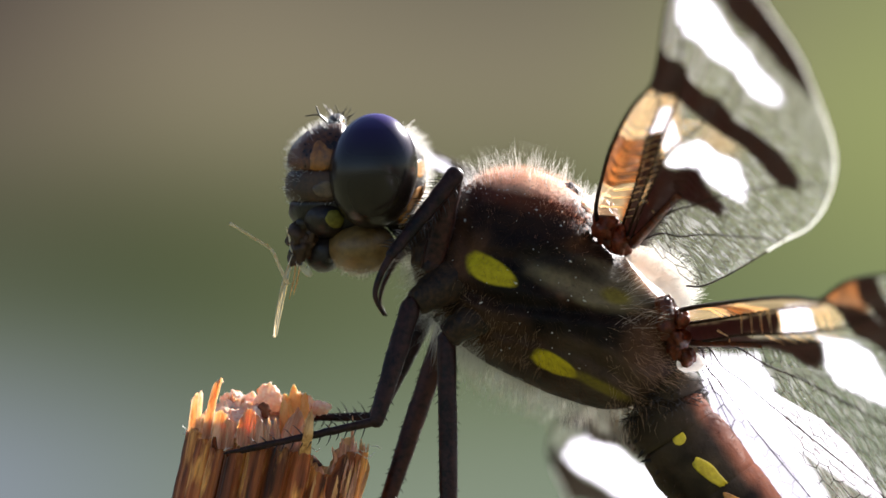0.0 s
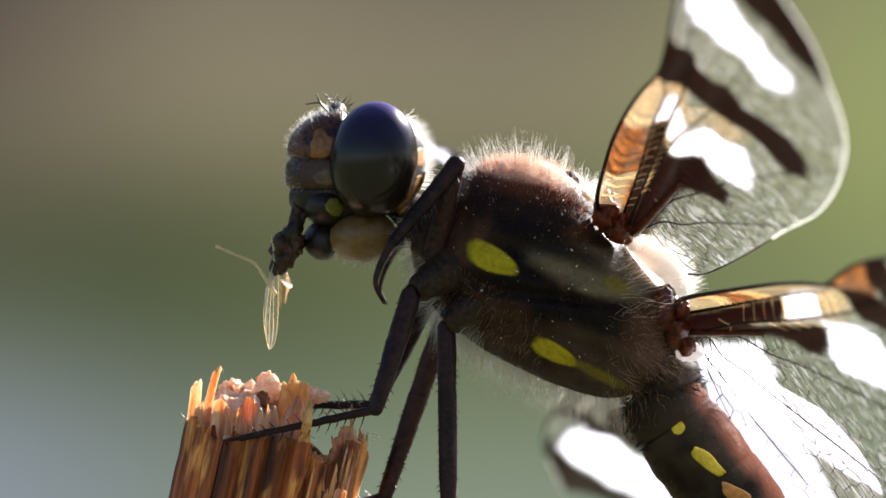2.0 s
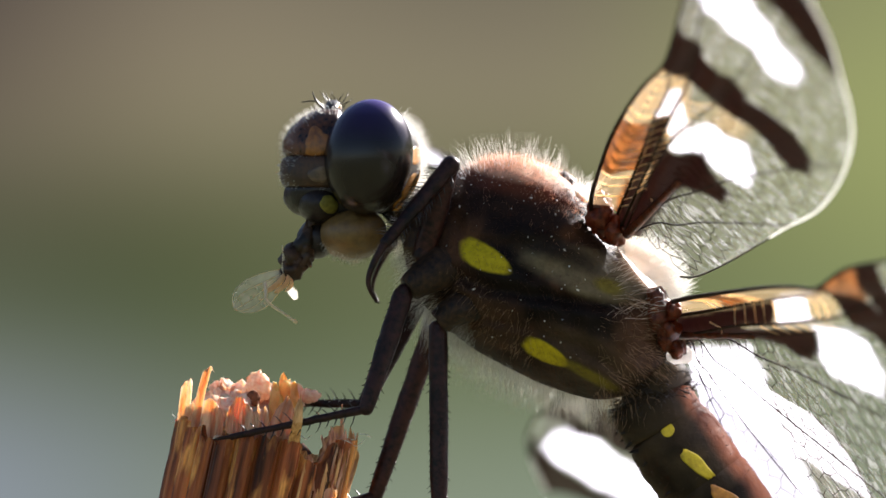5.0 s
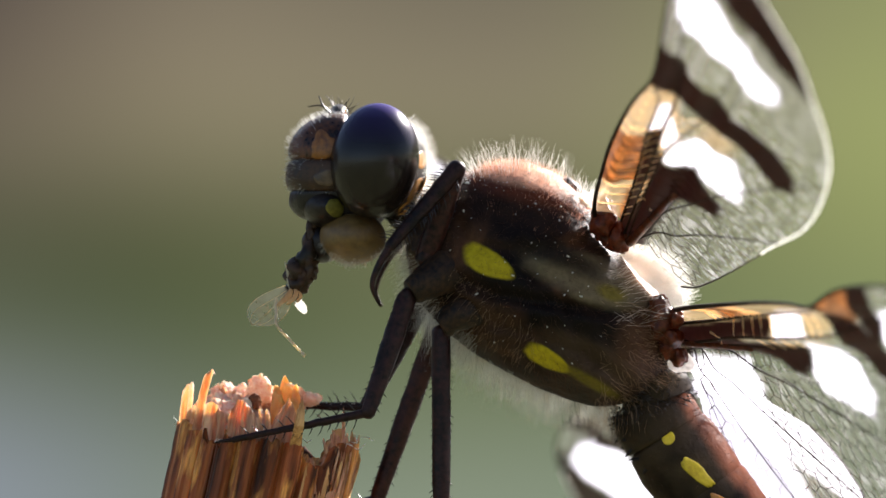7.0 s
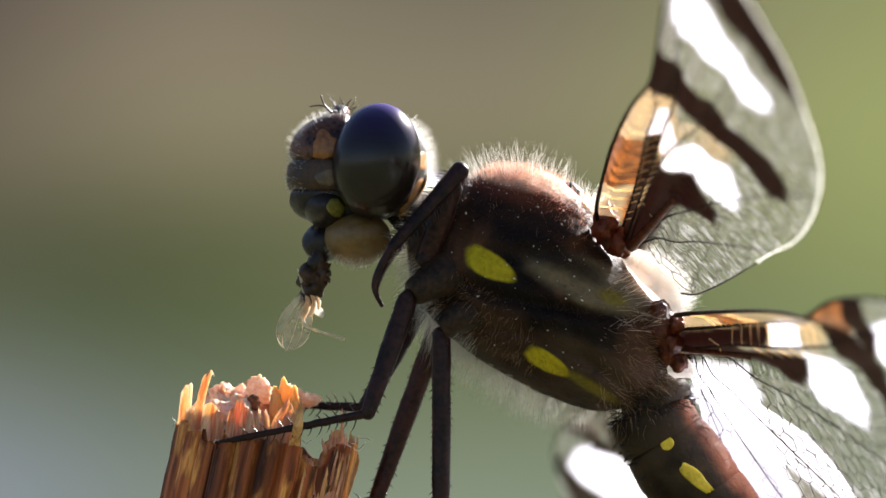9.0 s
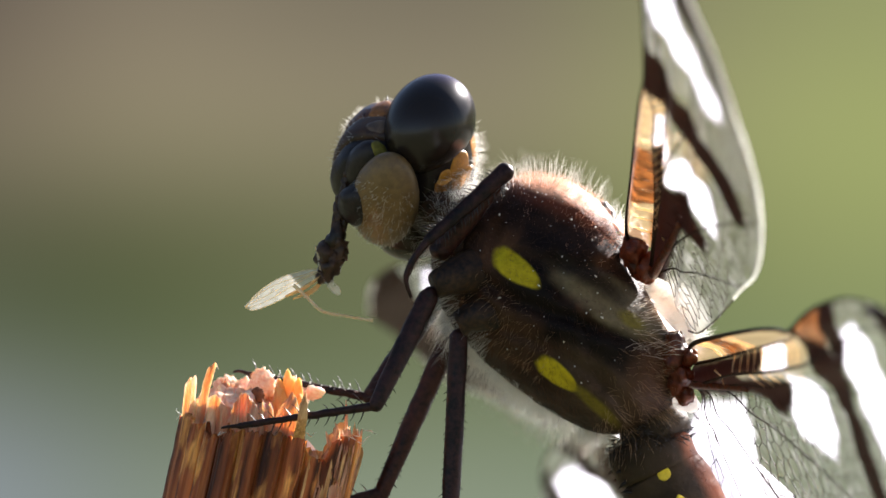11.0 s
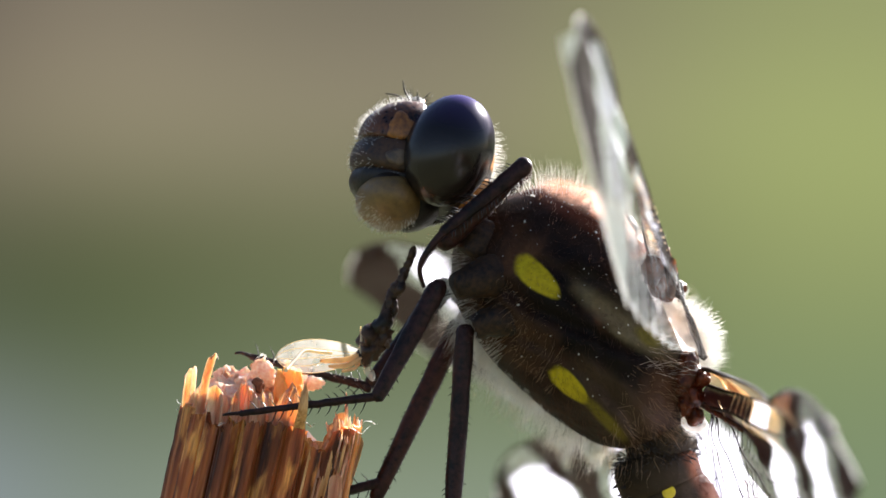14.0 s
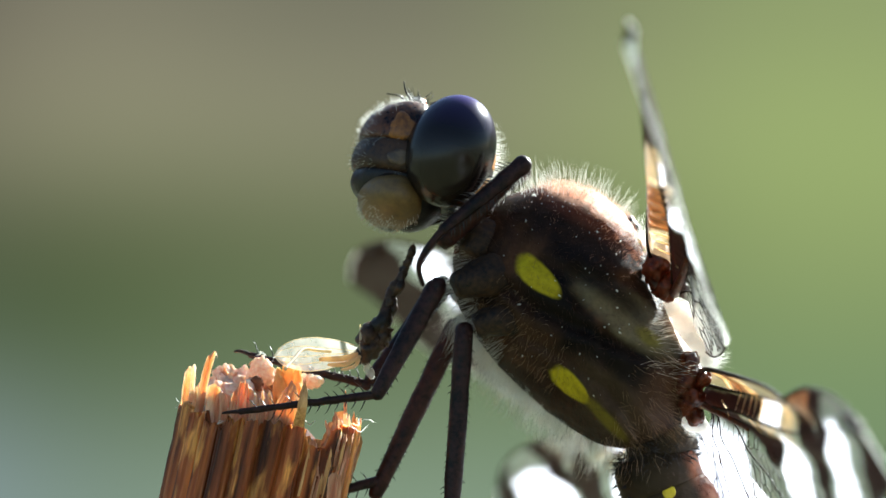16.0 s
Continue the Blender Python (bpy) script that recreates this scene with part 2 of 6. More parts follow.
def thorax_material():
    """Black-brown cuticle with olive panels and yellow spots on both flanks; the last three ovals paint sunlight on
    wing root and back.
    Ovals are given in plan units from the body's middle: colour, strength, right, down, half-length, half-height, turn,
    edge softness."""
    m, n, l = mat("patterned_thorax_cuticle")
    co = n.new("ShaderNodeTexCoord")
    wob = n.new("ShaderNodeTexNoise")
    wob.inputs["Scale"].default_value, wob.inputs["Detail"].default_value = 900, 5
    l.new(co.outputs["Object"], wob.inputs[0])
    coarse, fine = grain(n, l, 420, 5, (1, 1, 1), 0.5), grain(n, l, 5200, 3)
    base = ramp(n, l, coarse, [(0.35, (0.003, 0.0012, 0.001)), (0.55, (0.030, 0.013, 0.007)), (0.72, (0.10, 0.043, 0.020))])

    def calc(op, a, b):
        k = n.new("ShaderNodeMath")
        k.operation = op
        for i, v in enumerate((a, b)):
            if isinstance(v, float):
                k.inputs[i].default_value = v
            else:
                l.new(v, k.inputs[i])
        return k.outputs[0]

    for colour, strength, x, y, rx, ry, turn, soft in [
            ((0.19, 0.150, 0.085), 0.9, 62, -40, 112, 38, 20, 0.3), ((0.058, 0.036, 0.021), 0.9, 85, 108, 100, 52, 26, 0.4), ((0.055, 0.027, 0.013), 0.8, -110, 50, 80, 40, 20, 0.4),
            ((0.007, 0.004, 0.003), 0.95, 20, 22, 165, 24, 23, 0.5), ((0.008, 0.004, 0.003), 0.9, -20, -92, 130, 22, 22, 0.6), ((0.10, 0.046, 0.021), 0.75, 170, 60, 40, 60, 20, 0.6),
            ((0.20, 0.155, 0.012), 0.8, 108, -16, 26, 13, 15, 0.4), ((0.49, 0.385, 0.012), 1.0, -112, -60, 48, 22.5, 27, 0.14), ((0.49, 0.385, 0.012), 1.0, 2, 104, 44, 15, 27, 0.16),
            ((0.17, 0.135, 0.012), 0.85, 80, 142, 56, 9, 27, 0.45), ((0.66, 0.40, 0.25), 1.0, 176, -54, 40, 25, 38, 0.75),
            # sunlit band along the back, fading to rust, put into the colour
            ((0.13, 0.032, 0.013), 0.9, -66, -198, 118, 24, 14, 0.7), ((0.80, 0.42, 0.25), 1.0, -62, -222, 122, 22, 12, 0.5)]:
        c, si = math.cos(radians(turn)), math.sin(radians(turn))
        dots = []
        for ax in (Vector((c / rx, 0, -si / rx)) / UNIT, Vector((-si / ry, 0, -c / ry)) / UNIT):
            d = n.new("ShaderNodeVectorMath")
            d.operation = "DOT_PRODUCT"
            d.inputs[1].default_value = ax
            l.new(co.outputs["Object"], d.inputs[0])
            off = (x * c + y * si) / rx if not dots else (-x * si + y * c) / ry
            dots.append(calc("SUBTRACT", d.outputs["Value"], float(off)))
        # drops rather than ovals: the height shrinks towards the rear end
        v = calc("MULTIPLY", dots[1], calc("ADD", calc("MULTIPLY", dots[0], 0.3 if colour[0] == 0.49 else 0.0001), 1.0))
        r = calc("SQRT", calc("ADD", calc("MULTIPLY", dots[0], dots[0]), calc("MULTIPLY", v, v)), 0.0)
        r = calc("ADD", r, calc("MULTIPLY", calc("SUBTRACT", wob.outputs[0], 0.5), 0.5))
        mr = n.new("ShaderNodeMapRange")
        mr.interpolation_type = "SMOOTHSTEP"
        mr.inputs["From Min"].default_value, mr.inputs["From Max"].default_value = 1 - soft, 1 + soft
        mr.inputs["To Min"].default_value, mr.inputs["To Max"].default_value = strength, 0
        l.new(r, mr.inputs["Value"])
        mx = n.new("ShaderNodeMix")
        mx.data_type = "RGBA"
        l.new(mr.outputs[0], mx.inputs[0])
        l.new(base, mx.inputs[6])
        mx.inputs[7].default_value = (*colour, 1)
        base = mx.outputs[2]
    speck = n.new("ShaderNodeMix")
    speck.data_type, speck.blend_type = "RGBA", "MULTIPLY"
    speck.inputs[0].default_value = 0.45
    l.new(base, speck.inputs[6])
    l.new(ramp(n, l, fine, [(0.3, (0.45, 0.45, 0.45)), (0.6, (1, 1, 1))]), speck.inputs[7])
    p = n.new("ShaderNodeBsdfPrincipled")
    l.new(speck.outputs[2], p.inputs["Base Color"])
    p.inputs["Roughness"].default_value = 0.6
    p.inputs["Specular IOR Level"].default_value = 0.12
    bp = n.new("ShaderNodeBump")
    bp.inputs["Strength"].default_value, bp.inputs["Distance"].default_value = 0.8, 0.00006
    l.new(calc("ADD", coarse, calc("MULTIPLY", fine, 0.6)), bp.inputs["Height"])
    l.new(bp.outputs[0], p.inputs["Normal"])
    out = n.new("ShaderNodeOutputMaterial")
    l.new(p.outputs[0], out.inputs[0])
    return m


THORAX_PATTERN = thorax_material()


def abdomen_material():
    """Dark olive brown sides with a red-brown stripe along the back; the stripe follows the abdomen's slanting axis."""
    m, n, l = mat("abdomen_cuticle")
    co = n.new("ShaderNodeTexCoord")
    d = n.new("ShaderNodeVectorMath")
    d.operation = "DOT_PRODUCT"
    d.inputs[1].default_value = (0.809, 0, 0.588)
    l.new(co.outputs["Object"], d.inputs[0])
    big, small = grain(n, l, 500, 4, (1, 1, 1), 0.4), grain(n, l, 4200, 3)
    wob = n.new("ShaderNodeMath")
    wob.operation = "MULTIPLY_ADD"
    l.new(big, wob.inputs[0])
    wob.inputs[1].default_value = 34 * UNIT
    l.new(d.outputs["Value"], wob.inputs[2])
    mr = n.new("ShaderNodeMapRange")
    mr.interpolation_type = "SMOOTHSTEP"
    mr.inputs["From Min"].default_value, mr.inputs["From Max"].default_value = (144 + 52) * UNIT, (144 + 84) * UNIT
    l.new(wob.outputs[0], mr.inputs["Value"])
    side = ramp(n, l, big, [(0.32, (0.008, 0.005, 0.003)), (0.55, (0.032, 0.022, 0.012)), (0.72, (0.065, 0.044, 0.022))])
    back = ramp(n, l, big, [(0.3, (0.07, 0.020, 0.009)), (0.7, (0.25, 0.085, 0.036))])
    mx = n.new("ShaderNodeMix")
    mx.data_type = "RGBA"
    l.new(mr.outputs[0], mx.inputs[0])
    l.new(side, mx.inputs[6])
    l.new(back, mx.inputs[7])
    p = n.new("ShaderNodeBsdfPrincipled")
    l.new(mx.outputs[2], p.inputs["Base Color"])
    l.new(ramp(n, l, small, [(0.3, (0.5,) * 3), (0.7, (0.7,) * 3)]), p.inputs["Roughness"])
    p.inputs["Specular IOR Level"].default_value = 0.1
    bp = n.new("ShaderNodeBump")
    bp.inputs["Strength"].default_value, bp.inputs["Distance"].default_value = 0.6, 0.00005
    l.new(small, bp.inputs["Height"])
    l.new(bp.outputs[0], p.inputs["Normal"])
    out = n.new("ShaderNodeOutputMaterial")
    l.new(p.outputs[0], out.inputs[0])
    return m


ABDOMEN = abdomen_material()


WING_KINDS = ("amber", "rust", "white", "brown")


def wing_material(name):
    """Clear membrane with brown, rusty, amber and white patches; how much of each lies where is stored on the mesh."""
    m, n, l = mat(name)
    co = n.new("ShaderNodeTexCoord")
    warp = n.new("ShaderNodeTexNoise")
    warp.inputs["Scale"].default_value, warp.inputs["Detail"].default_value = 1400, 4
    l.new(co.outputs["Object"], warp.inputs[0])

    def times(a, b, op="MULTIPLY"):
        k = n.new("ShaderNodeMath")
        k.operation = op
        l.new(a, k.inputs[0])
        l.new(b, k.inputs[1])
        return k.outputs[0]

    masks = {}
    for kind in WING_KINDS:
        at_node = n.new("ShaderNodeAttribute")
        at_node.attribute_name = kind
        masks[kind] = at_node.outputs["Fac"]

    glass = n.new("ShaderNodeBsdfTransparent")
    glass.inputs[0].default_value = (0.93, 0.93, 0.90, 1)
    gloss = n.new("ShaderNodeBsdfGlossy")
    gloss.inputs["Roughness"].default_value = 0.3
    gloss.inputs[0].default_value = (0.9, 0.95, 1.0, 1)
    bp = n.new("ShaderNodeBump")
    fine = n.new("ShaderNodeTexNoise")
    fine.inputs["Scale"].default_value = 1800
    l.new(co.outputs["Object"], fine.inputs[0])
    bp.inputs["Strength"].default_value, bp.inputs["Distance"].default_value = 0.8, 0.00008
    l.new(fine.outputs[0], bp.inputs["Height"])
    l.new(bp.outputs[0], gloss.inputs["Normal"])
    milk = n.new("ShaderNodeBsdfTranslucent")
    milk.inputs[0].default_value = (0.86, 0.84, 0.86, 1)
    c1 = n.new("ShaderNodeMixShader")
    streak = n.new("ShaderNodeMapping")
    streak.inputs["Scale"].default_value = (1, 0.22, 1)
    l.new(co.outputs["Object"], streak.inputs[0])
    frost = n.new("ShaderNodeTexNoise")
    frost.inputs["Scale"].default_value, frost.inputs["Detail"].default_value = 5200, 5
    l.new(streak.outputs[0], frost.inputs[0])
    l.new(ramp(n, l, frost.outputs[0], [(0.35, (0.012,) * 3), (0.55, (0.034,) * 3), (0.70, (0.24,) * 3)]), c1.inputs[0])
    l.new(glass.outputs[0], c1.inputs[1])
    l.new(milk.outputs[0], c1.inputs[2])

    white_t = n.new("ShaderNodeBsdfTranslucent")
    white_t.inputs[0].default_value = (0.86, 0.84, 0.96, 1)
    white_d = n.new("ShaderNodeBsdfDiffuse")
    white_d.inputs[0].default_value = (0.8, 0.8, 0.82, 1)
    w = n.new("ShaderNodeMixShader")
    w.inputs[0].default_value = 0.25
    l.new(white_t.outputs[0], w.inputs[1])
    l.new(white_d.outputs[0], w.inputs[2])
    sheer = n.new("ShaderNodeMixShader")
    sheer.inputs[0].default_value = 0.22
    l.new(w.outputs[0], sheer.inputs[1])
    l.new(glass.outputs[0], sheer.inputs[2])
    w = sheer

    brown = n.new("ShaderNodeBsdfPrincipled")
    l.new(ramp(n, l, fine.outputs[0], [(0.3, (0.007, 0.0026, 0.0024)), (0.75, (0.026, 0.008, 0.005))]), brown.inputs["Base Color"])
    brown.inputs["Roughness"].default_value = 0.45
    brown.inputs["Specular IOR Level"].default_value = 0.2
    brown_t = n.new("ShaderNodeBsdfTranslucent")
    brown_t.inputs[0].default_value = (0.006, 0.0015, 0.0013, 1)
    b1 = n.new("ShaderNodeMixShader")
    b1.inputs[0].default_value = 0.45
    l.new(brown.outputs[0], b1.inputs[1])
    l.new(brown_t.outputs[0], b1.inputs[2])
    thin = n.new("ShaderNodeMixShader")
    tint = n.new("ShaderNodeBsdfTransparent")
    tint.inputs[0].default_value = (0.40, 0.12, 0.06, 1)
    l.new(ramp(n, l, warp.outputs[0], [(0.52, (0.0,) * 3), (0.70, (0.14,) * 3)]), thin.inputs[0])
    l.new(b1.outputs[0], thin.inputs[1])
    l.new(tint.outputs[0], thin.inputs[2])
    b1 = thin

    amber_t = n.new("ShaderNodeBsdfTranslucent")
    amber_t.inputs[0].default_value = (0.95, 0.62, 0.34, 1)
    am = n.new("ShaderNodeMixShader")
    am.inputs[0].default_value = 0.13
    l.new(glass.outputs[0], am.inputs[1])
    l.new(amber_t.outputs[0], am.inputs[2])

    shader = c1.outputs[0]
    rust = n.new("ShaderNodeMixShader")
    rust_tint = n.new("ShaderNodeBsdfTransparent")
    rust_tint.inputs[0].default_value = (0.42, 0.17, 0.09, 1)
    l.new(ramp(n, l, warp.outputs[0], [(0.4, (0.15, 0.15, 0.15)), (0.65, (0.6, 0.6, 0.6))]), rust.inputs[0])
    rust_glow = n.new("ShaderNodeBsdfTranslucent")
    rust_glow.inputs[0].default_value = (0.66, 0.22, 0.05, 1)
    lit = n.new("ShaderNodeMixShader")
    lit.inputs[0].default_value = 0.36
    l.new(rust_tint.outputs[0], lit.inputs[1])
    l.new(rust_glow.outputs[0], lit.inputs[2])
    l.new(b1.outputs[0], rust.inputs[1])
    l.new(lit.outputs[0], rust.inputs[2])
    for kind, sh in (("amber", am), ("rust", rust), ("white", w), ("brown", b1)):
        mx = n.new("ShaderNodeMixShader")
        l.new(masks[kind], mx.inputs[0])
        l.new(shader, mx.inputs[1])
        l.new(sh.outputs[0], mx.inputs[2])
        shader = mx.outputs[0]
    sheen = n.new("ShaderNodeFresnel")
    sheen.inputs["IOR"].default_value = 1.42
    keep = n.new("ShaderNodeMapRange")
    keep.inputs["To Min"].default_value, keep.inputs["To Max"].default_value = 0.97, 0.15
    l.new(times(masks["brown"], masks["white"], "MAXIMUM"), keep.inputs["Value"])
    top = n.new("ShaderNodeMixShader")
    l.new(times(times(sheen.outputs[0], keep.outputs[0]), keep.outputs[0]), top.inputs[0])
    l.new(shader, top.inputs[1])
    l.new(gloss.outputs[0], top.inputs[2])
    shader = top.outputs[0]
    out = n.new("ShaderNodeOutputMaterial")
    l.new(shader, out.inputs[0])
    return m


def prey_wing_material():
    m, n, l = mat("prey_wing_membrane")
    g = n.new("ShaderNodeBsdfTransparent")
    t = n.new("ShaderNodeBsdfTranslucent")
    t.inputs[0].default_value = (0.92, 0.89, 0.79, 1)
    d = n.new("ShaderNodeBsdfPrincipled")
    d.inputs["Base Color"].default_value = (0.75, 0.70, 0.58, 1)
    d.inputs["Roughness"].default_value = 0.3
    a = n.new("ShaderNodeMixShader")
    a.inputs[0].default_value = 0.35
    l.new(t.outputs[0], a.inputs[1])
    l.new(d.outputs[0], a.inputs[2])
    b = n.new("ShaderNodeMixShader")
    l.new(ramp(n, l, grain(n, l, 1500), [(0.3, (0.22,) * 3), (0.7, (0.44,) * 3)]), b.inputs[0])
    l.new(g.outputs[0], b.inputs[1])
    l.new(a.outputs[0], b.inputs[2])
    o = n.new("ShaderNodeOutputMaterial")
    l.new(b.outputs[0], o.inputs[0])
    return m


PREY_WING = prey_wing_material()


# ---------------------------------------------------------------- mesh helpers
def at(x, y, d=0.0):
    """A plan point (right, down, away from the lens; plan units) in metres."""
    k = (FAR + d * UNIT) / FAR
    return Vector(((x - 784) * UNIT * k, d * UNIT, (441 - y) * UNIT * k))


def way(x, y, d=0.0):
    return Vector((x, d, -y))


class Shell:
    """Vertices and faces that become one mesh."""

    def __init__(self):
        self.v, self.f = [], []

    def ring_tube(self, points, radii, sides=8, cap=True, squash=None):
        base = len(self.v)
        up = None
        for i, p in enumerate(points):
            a, b = points[max(0, i - 1)], points[min(len(points) - 1, i + 1)]
            t = (b - a).normalized()
            if up is None:
                up = Vector((0, -1, 0)) if abs(t.y) < 0.9 else Vector((0, 0, 1))
            side = t.cross(up).normalized()
            up = side.cross(t).normalized()
            r = radii[i]
            q = squash if squash else 1.0
            for k in range(sides):
                th = 2 * math.pi * k / sides
                self.v.append(p + side * (math.cos(th) * r) + up * (math.sin(th) * r * q))
        for i in range(len(points) - 1):
            for k in range(sides):
                a, b = base + i * sides + k, base + i * sides + (k + 1) % sides
                self.f.append((a, b, b + sides, a + sides))
        if cap:
            self.f.append(tuple(base + k for k in reversed(range(sides))))
            self.f.append(tuple(base + (len(points) - 1) * sides + k for k in range(sides)))
        return self

    def hair(self, root, along, length, r, bend):
        """A tapered three-sided hair in two pieces."""
        along = along.normalized()
        side = along.orthogonal().normalized()
        other = along.cross(side)
        mid = root + along * (length * 0.55)
        tip = mid + (along + bend).normalized() * (length * 0.45)
        b = len(self.v)
        for c, rr in ((root, r), (mid, r * 0.7)):
            for k in range(3):
                th = 2.094 * k
                self.v.append(c + side * (math.cos(th) * rr) + other * (math.sin(th) * rr))
        self.v.append(tip)
        for k in range(3):
            j = (k + 1) % 3
            self.f.append((b + k, b + j, b + 3 + j, b + 3 + k))
            self.f.append((b + 3 + k, b + 3 + j, b + 6))
        return self

    def ball(self, centre, axes, turn=None, rings=20, sides=28, rough=0.0, scale=900.0, power=1.0):
        base = len(self.v)
        m = turn if turn else Matrix.Identity(3)
        for i in range(rings + 1):
            ph = math.pi * i / rings
            for k in range(sides):
                th = 2 * math.pi * k / sides
                n = Vector((math.sin(ph) * math.cos(th), math.sin(ph) * math.sin(th), math.cos(ph)))
                n = Vector([math.copysign(abs(c) ** power, c) for c in n])
                p = Vector((n.x * axes[0], n.y * axes[1], n.z * axes[2]))
                if rough:
                    p *= 1 + rough * noise.noise((centre + p) * scale)
                self.v.append(centre + m @ p)
        for i in range(rings):
            for k in range(sides):
                a, b = base + i * sides + k, base + i * sides + (k + 1) % sides
                self.f.append((a, a + sides, b + sides, b))
        return self


HOME = {}                 # where each object's own space begins, at rest


def part(name, shell, material, parent=None, label="", smooth=True, origin=None):
    """One mesh object under a thing or a part. origin: where its own space begins."""
    me = bpy.data.meshes.new(name)
    o = origin or Vector((0, 0, 0))
    me.from_pydata([v - o for v in shell.v], [], shell.f)
    if smooth:
        me.polygons.foreach_set("use_smooth", [True] * len(me.polygons))
    me.materials.append(material)
    me.update()
    ob = new(name, me)
    HOME[ob.name] = o
    ob.location = o
    if parent:
        ob.parent = parent
        ob.location = o - HOME[parent.name]
    if label:
        tagged(ob, label)
    return ob


def spline(rows, steps):
    """Catmull-Rom through rows of numbers."""
    rows = [np.array(r, float) for r in rows]
    out = []
    for i in range(len(rows) - 1):
        p0, p1, p2, p3 = rows[max(0, i - 1)], rows[i], rows[i + 1], rows[min(len(rows) - 1, i + 2)]
        for k in range(steps):
            t = k / steps
            out.append(0.5 * (2 * p1 + (p2 - p0) * t + (2 * p0 - 5 * p1 + 4 * p2 - p3) * t * t + (3 * p1 - p0 - 3 * p2 + p3) * t ** 3))
    out.append(rows[-1])
    return out


def loft(rows, steps=6, sides=40, rough=0.0, scale=500.0, power=1.0):
    """A body along a spine in the plan: rows of x, y, depth, half-height above, half-height below, half-width."""
    sh = Shell()
    pts = spline(rows, steps)
    for i, r in enumerate(pts):
        a, b = pts[max(0, i - 1)], pts[min(len(pts) - 1, i + 1)]
        tx, ty = b[0] - a[0], b[1] - a[1]
        ln = math.hypot(tx, ty) or 1
        nx, ny = ty / ln, -tx / ln
        for k in range(sides):
            th = 2 * math.pi * k / sides
            c, s = math.cos(th), math.sin(th)
            c, s = math.copysign(abs(c) ** power, c), math.copysign(abs(s) ** power, s)
            h = max(r[3] if c > 0 else r[4], 1)
            p = at(r[0] + nx * c * h, r[1] + ny * c * h, r[2] + s * max(r[5], 1))
            if rough:
                p += (p - at(r[0], r[1], r[2])) * rough * (noise.noise(p * scale) + 0.5 * noise.noise(p * scale * 3))
            sh.v.append(p)
    for i in range(len(pts) - 1):
        for k in range(sides):
            a, b = i * sides + k, i * sides + (k + 1) % sides
            sh.f.append((a, b, b + sides, a + sides))
    sh.f.append(tuple(range(sides - 1, -1, -1)))
    last = (len(pts) - 1) * sides
    sh.f.append(tuple(range(last, last + sides)))
    return sh


def tree_of(*shells):
    v, f = [], []
    for s in shells:
        f += [tuple(i + len(v) for i in face) for face in s.f]
        v += s.v
    return BVHTree.FromPolygons(v, f)


def drape(tree, x, y, rx, ry, turn=0.0, lift=3.0, uneven=0.12, taper=0.0, seed=0):
    """A thin raised patch lying on the side of a body that faces the lens."""
    sh = Shell()
    rings, sides = 7, 28
    c, s = math.cos(radians(turn)), math.sin(radians(turn))
    for i in range(rings + 1):
        for k in range(sides):
            th = 2 * math.pi * k / sides
            w = (i / rings) * (1 + uneven * noise.noise((math.cos(th) * 1.3 + seed, math.sin(th) * 1.3, seed * 0.7)))
            u, v = math.cos(th) * rx * w, math.sin(th) * ry * w
            v *= 1 - taper * u / rx
            px, py = x + u * c - v * s, y + u * s + v * c
            hit = tree.ray_cast(at(px, py, -900), Vector((0, 1, 0)))
            p = hit[0] if hit[0] else at(px, py, -60)
            sh.v.append(p - Vector((0, 1, 0)) * UNIT * (lift * (1 if i < rings else -1.2)))
    for i in range(rings):
        for k in range(sides):
            a, b = i * sides + k, i * sides + (k + 1) % sides
            sh.f.append((a, b, b + sides, a + sides))
    return sh


def fur(shell, count, length, r, lean, keep, spread=0.35, seed=1, droop=0.3):
    """Hairs rooted on a shell where keep(point in plan units, normal) holds."""
    rnd = random.Random(seed)
    out = Shell()
    tris, areas = [], []
    mid = sum(shell.v, Vector()) / len(shell.v)
    for f in shell.f:
        if len(f) > 4:
            continue
        a, b, c = shell.v[f[0]], shell.v[f[1]], shell.v[f[2]]
        tris.append((a, b, c, shell.v[f[-1]]))
        areas.append((b - a).cross(shell.v[f[-1]] - a).length)
    picks = rnd.choices(range(len(tris)), areas, k=count * 4)
    made = 0
    for i in picks:
        if made >= count:
            break
        a, b, c, d = tris[i]
        u, v = rnd.random(), rnd.random()
        p = a.lerp(b, u).lerp(d.lerp(c, u), v)
        n = (b - a).cross(d - a)
        if n.length == 0:
            continue
        n.normalize()
        if n.dot(p - mid) < 0:
            n = -n
        q = (p.x / UNIT + 784, 441 - p.z / UNIT, p.y / UNIT)
        k = keep(q, n)
        if k <= 0 or rnd.random() > k:
            continue
        jit = Vector((rnd.gauss(0, 1), rnd.gauss(0, 1), rnd.gauss(0, 1))) * spread
        along = n + lean + jit
        bend = Vector((rnd.gauss(0, .3), rnd.gauss(0, .3), rnd.gauss(0, .3) - droop)) * 0.6
        out.hair(p - n * 2 * UNIT, along, length * UNIT * rnd.uniform(0.35, 1.4), r * UNIT * rnd.uniform(0.7, 1.2), bend)
        made += 1
    return out


def empty(name, label, category, place=Vector((0, 0, 0)), group="", kind=""):
    e = new(name)
    e.empty_display_size = 0.002
    e.location = place
    HOME[e.name] = Vector(place)
    return tagged(e, label, category, group, kind)


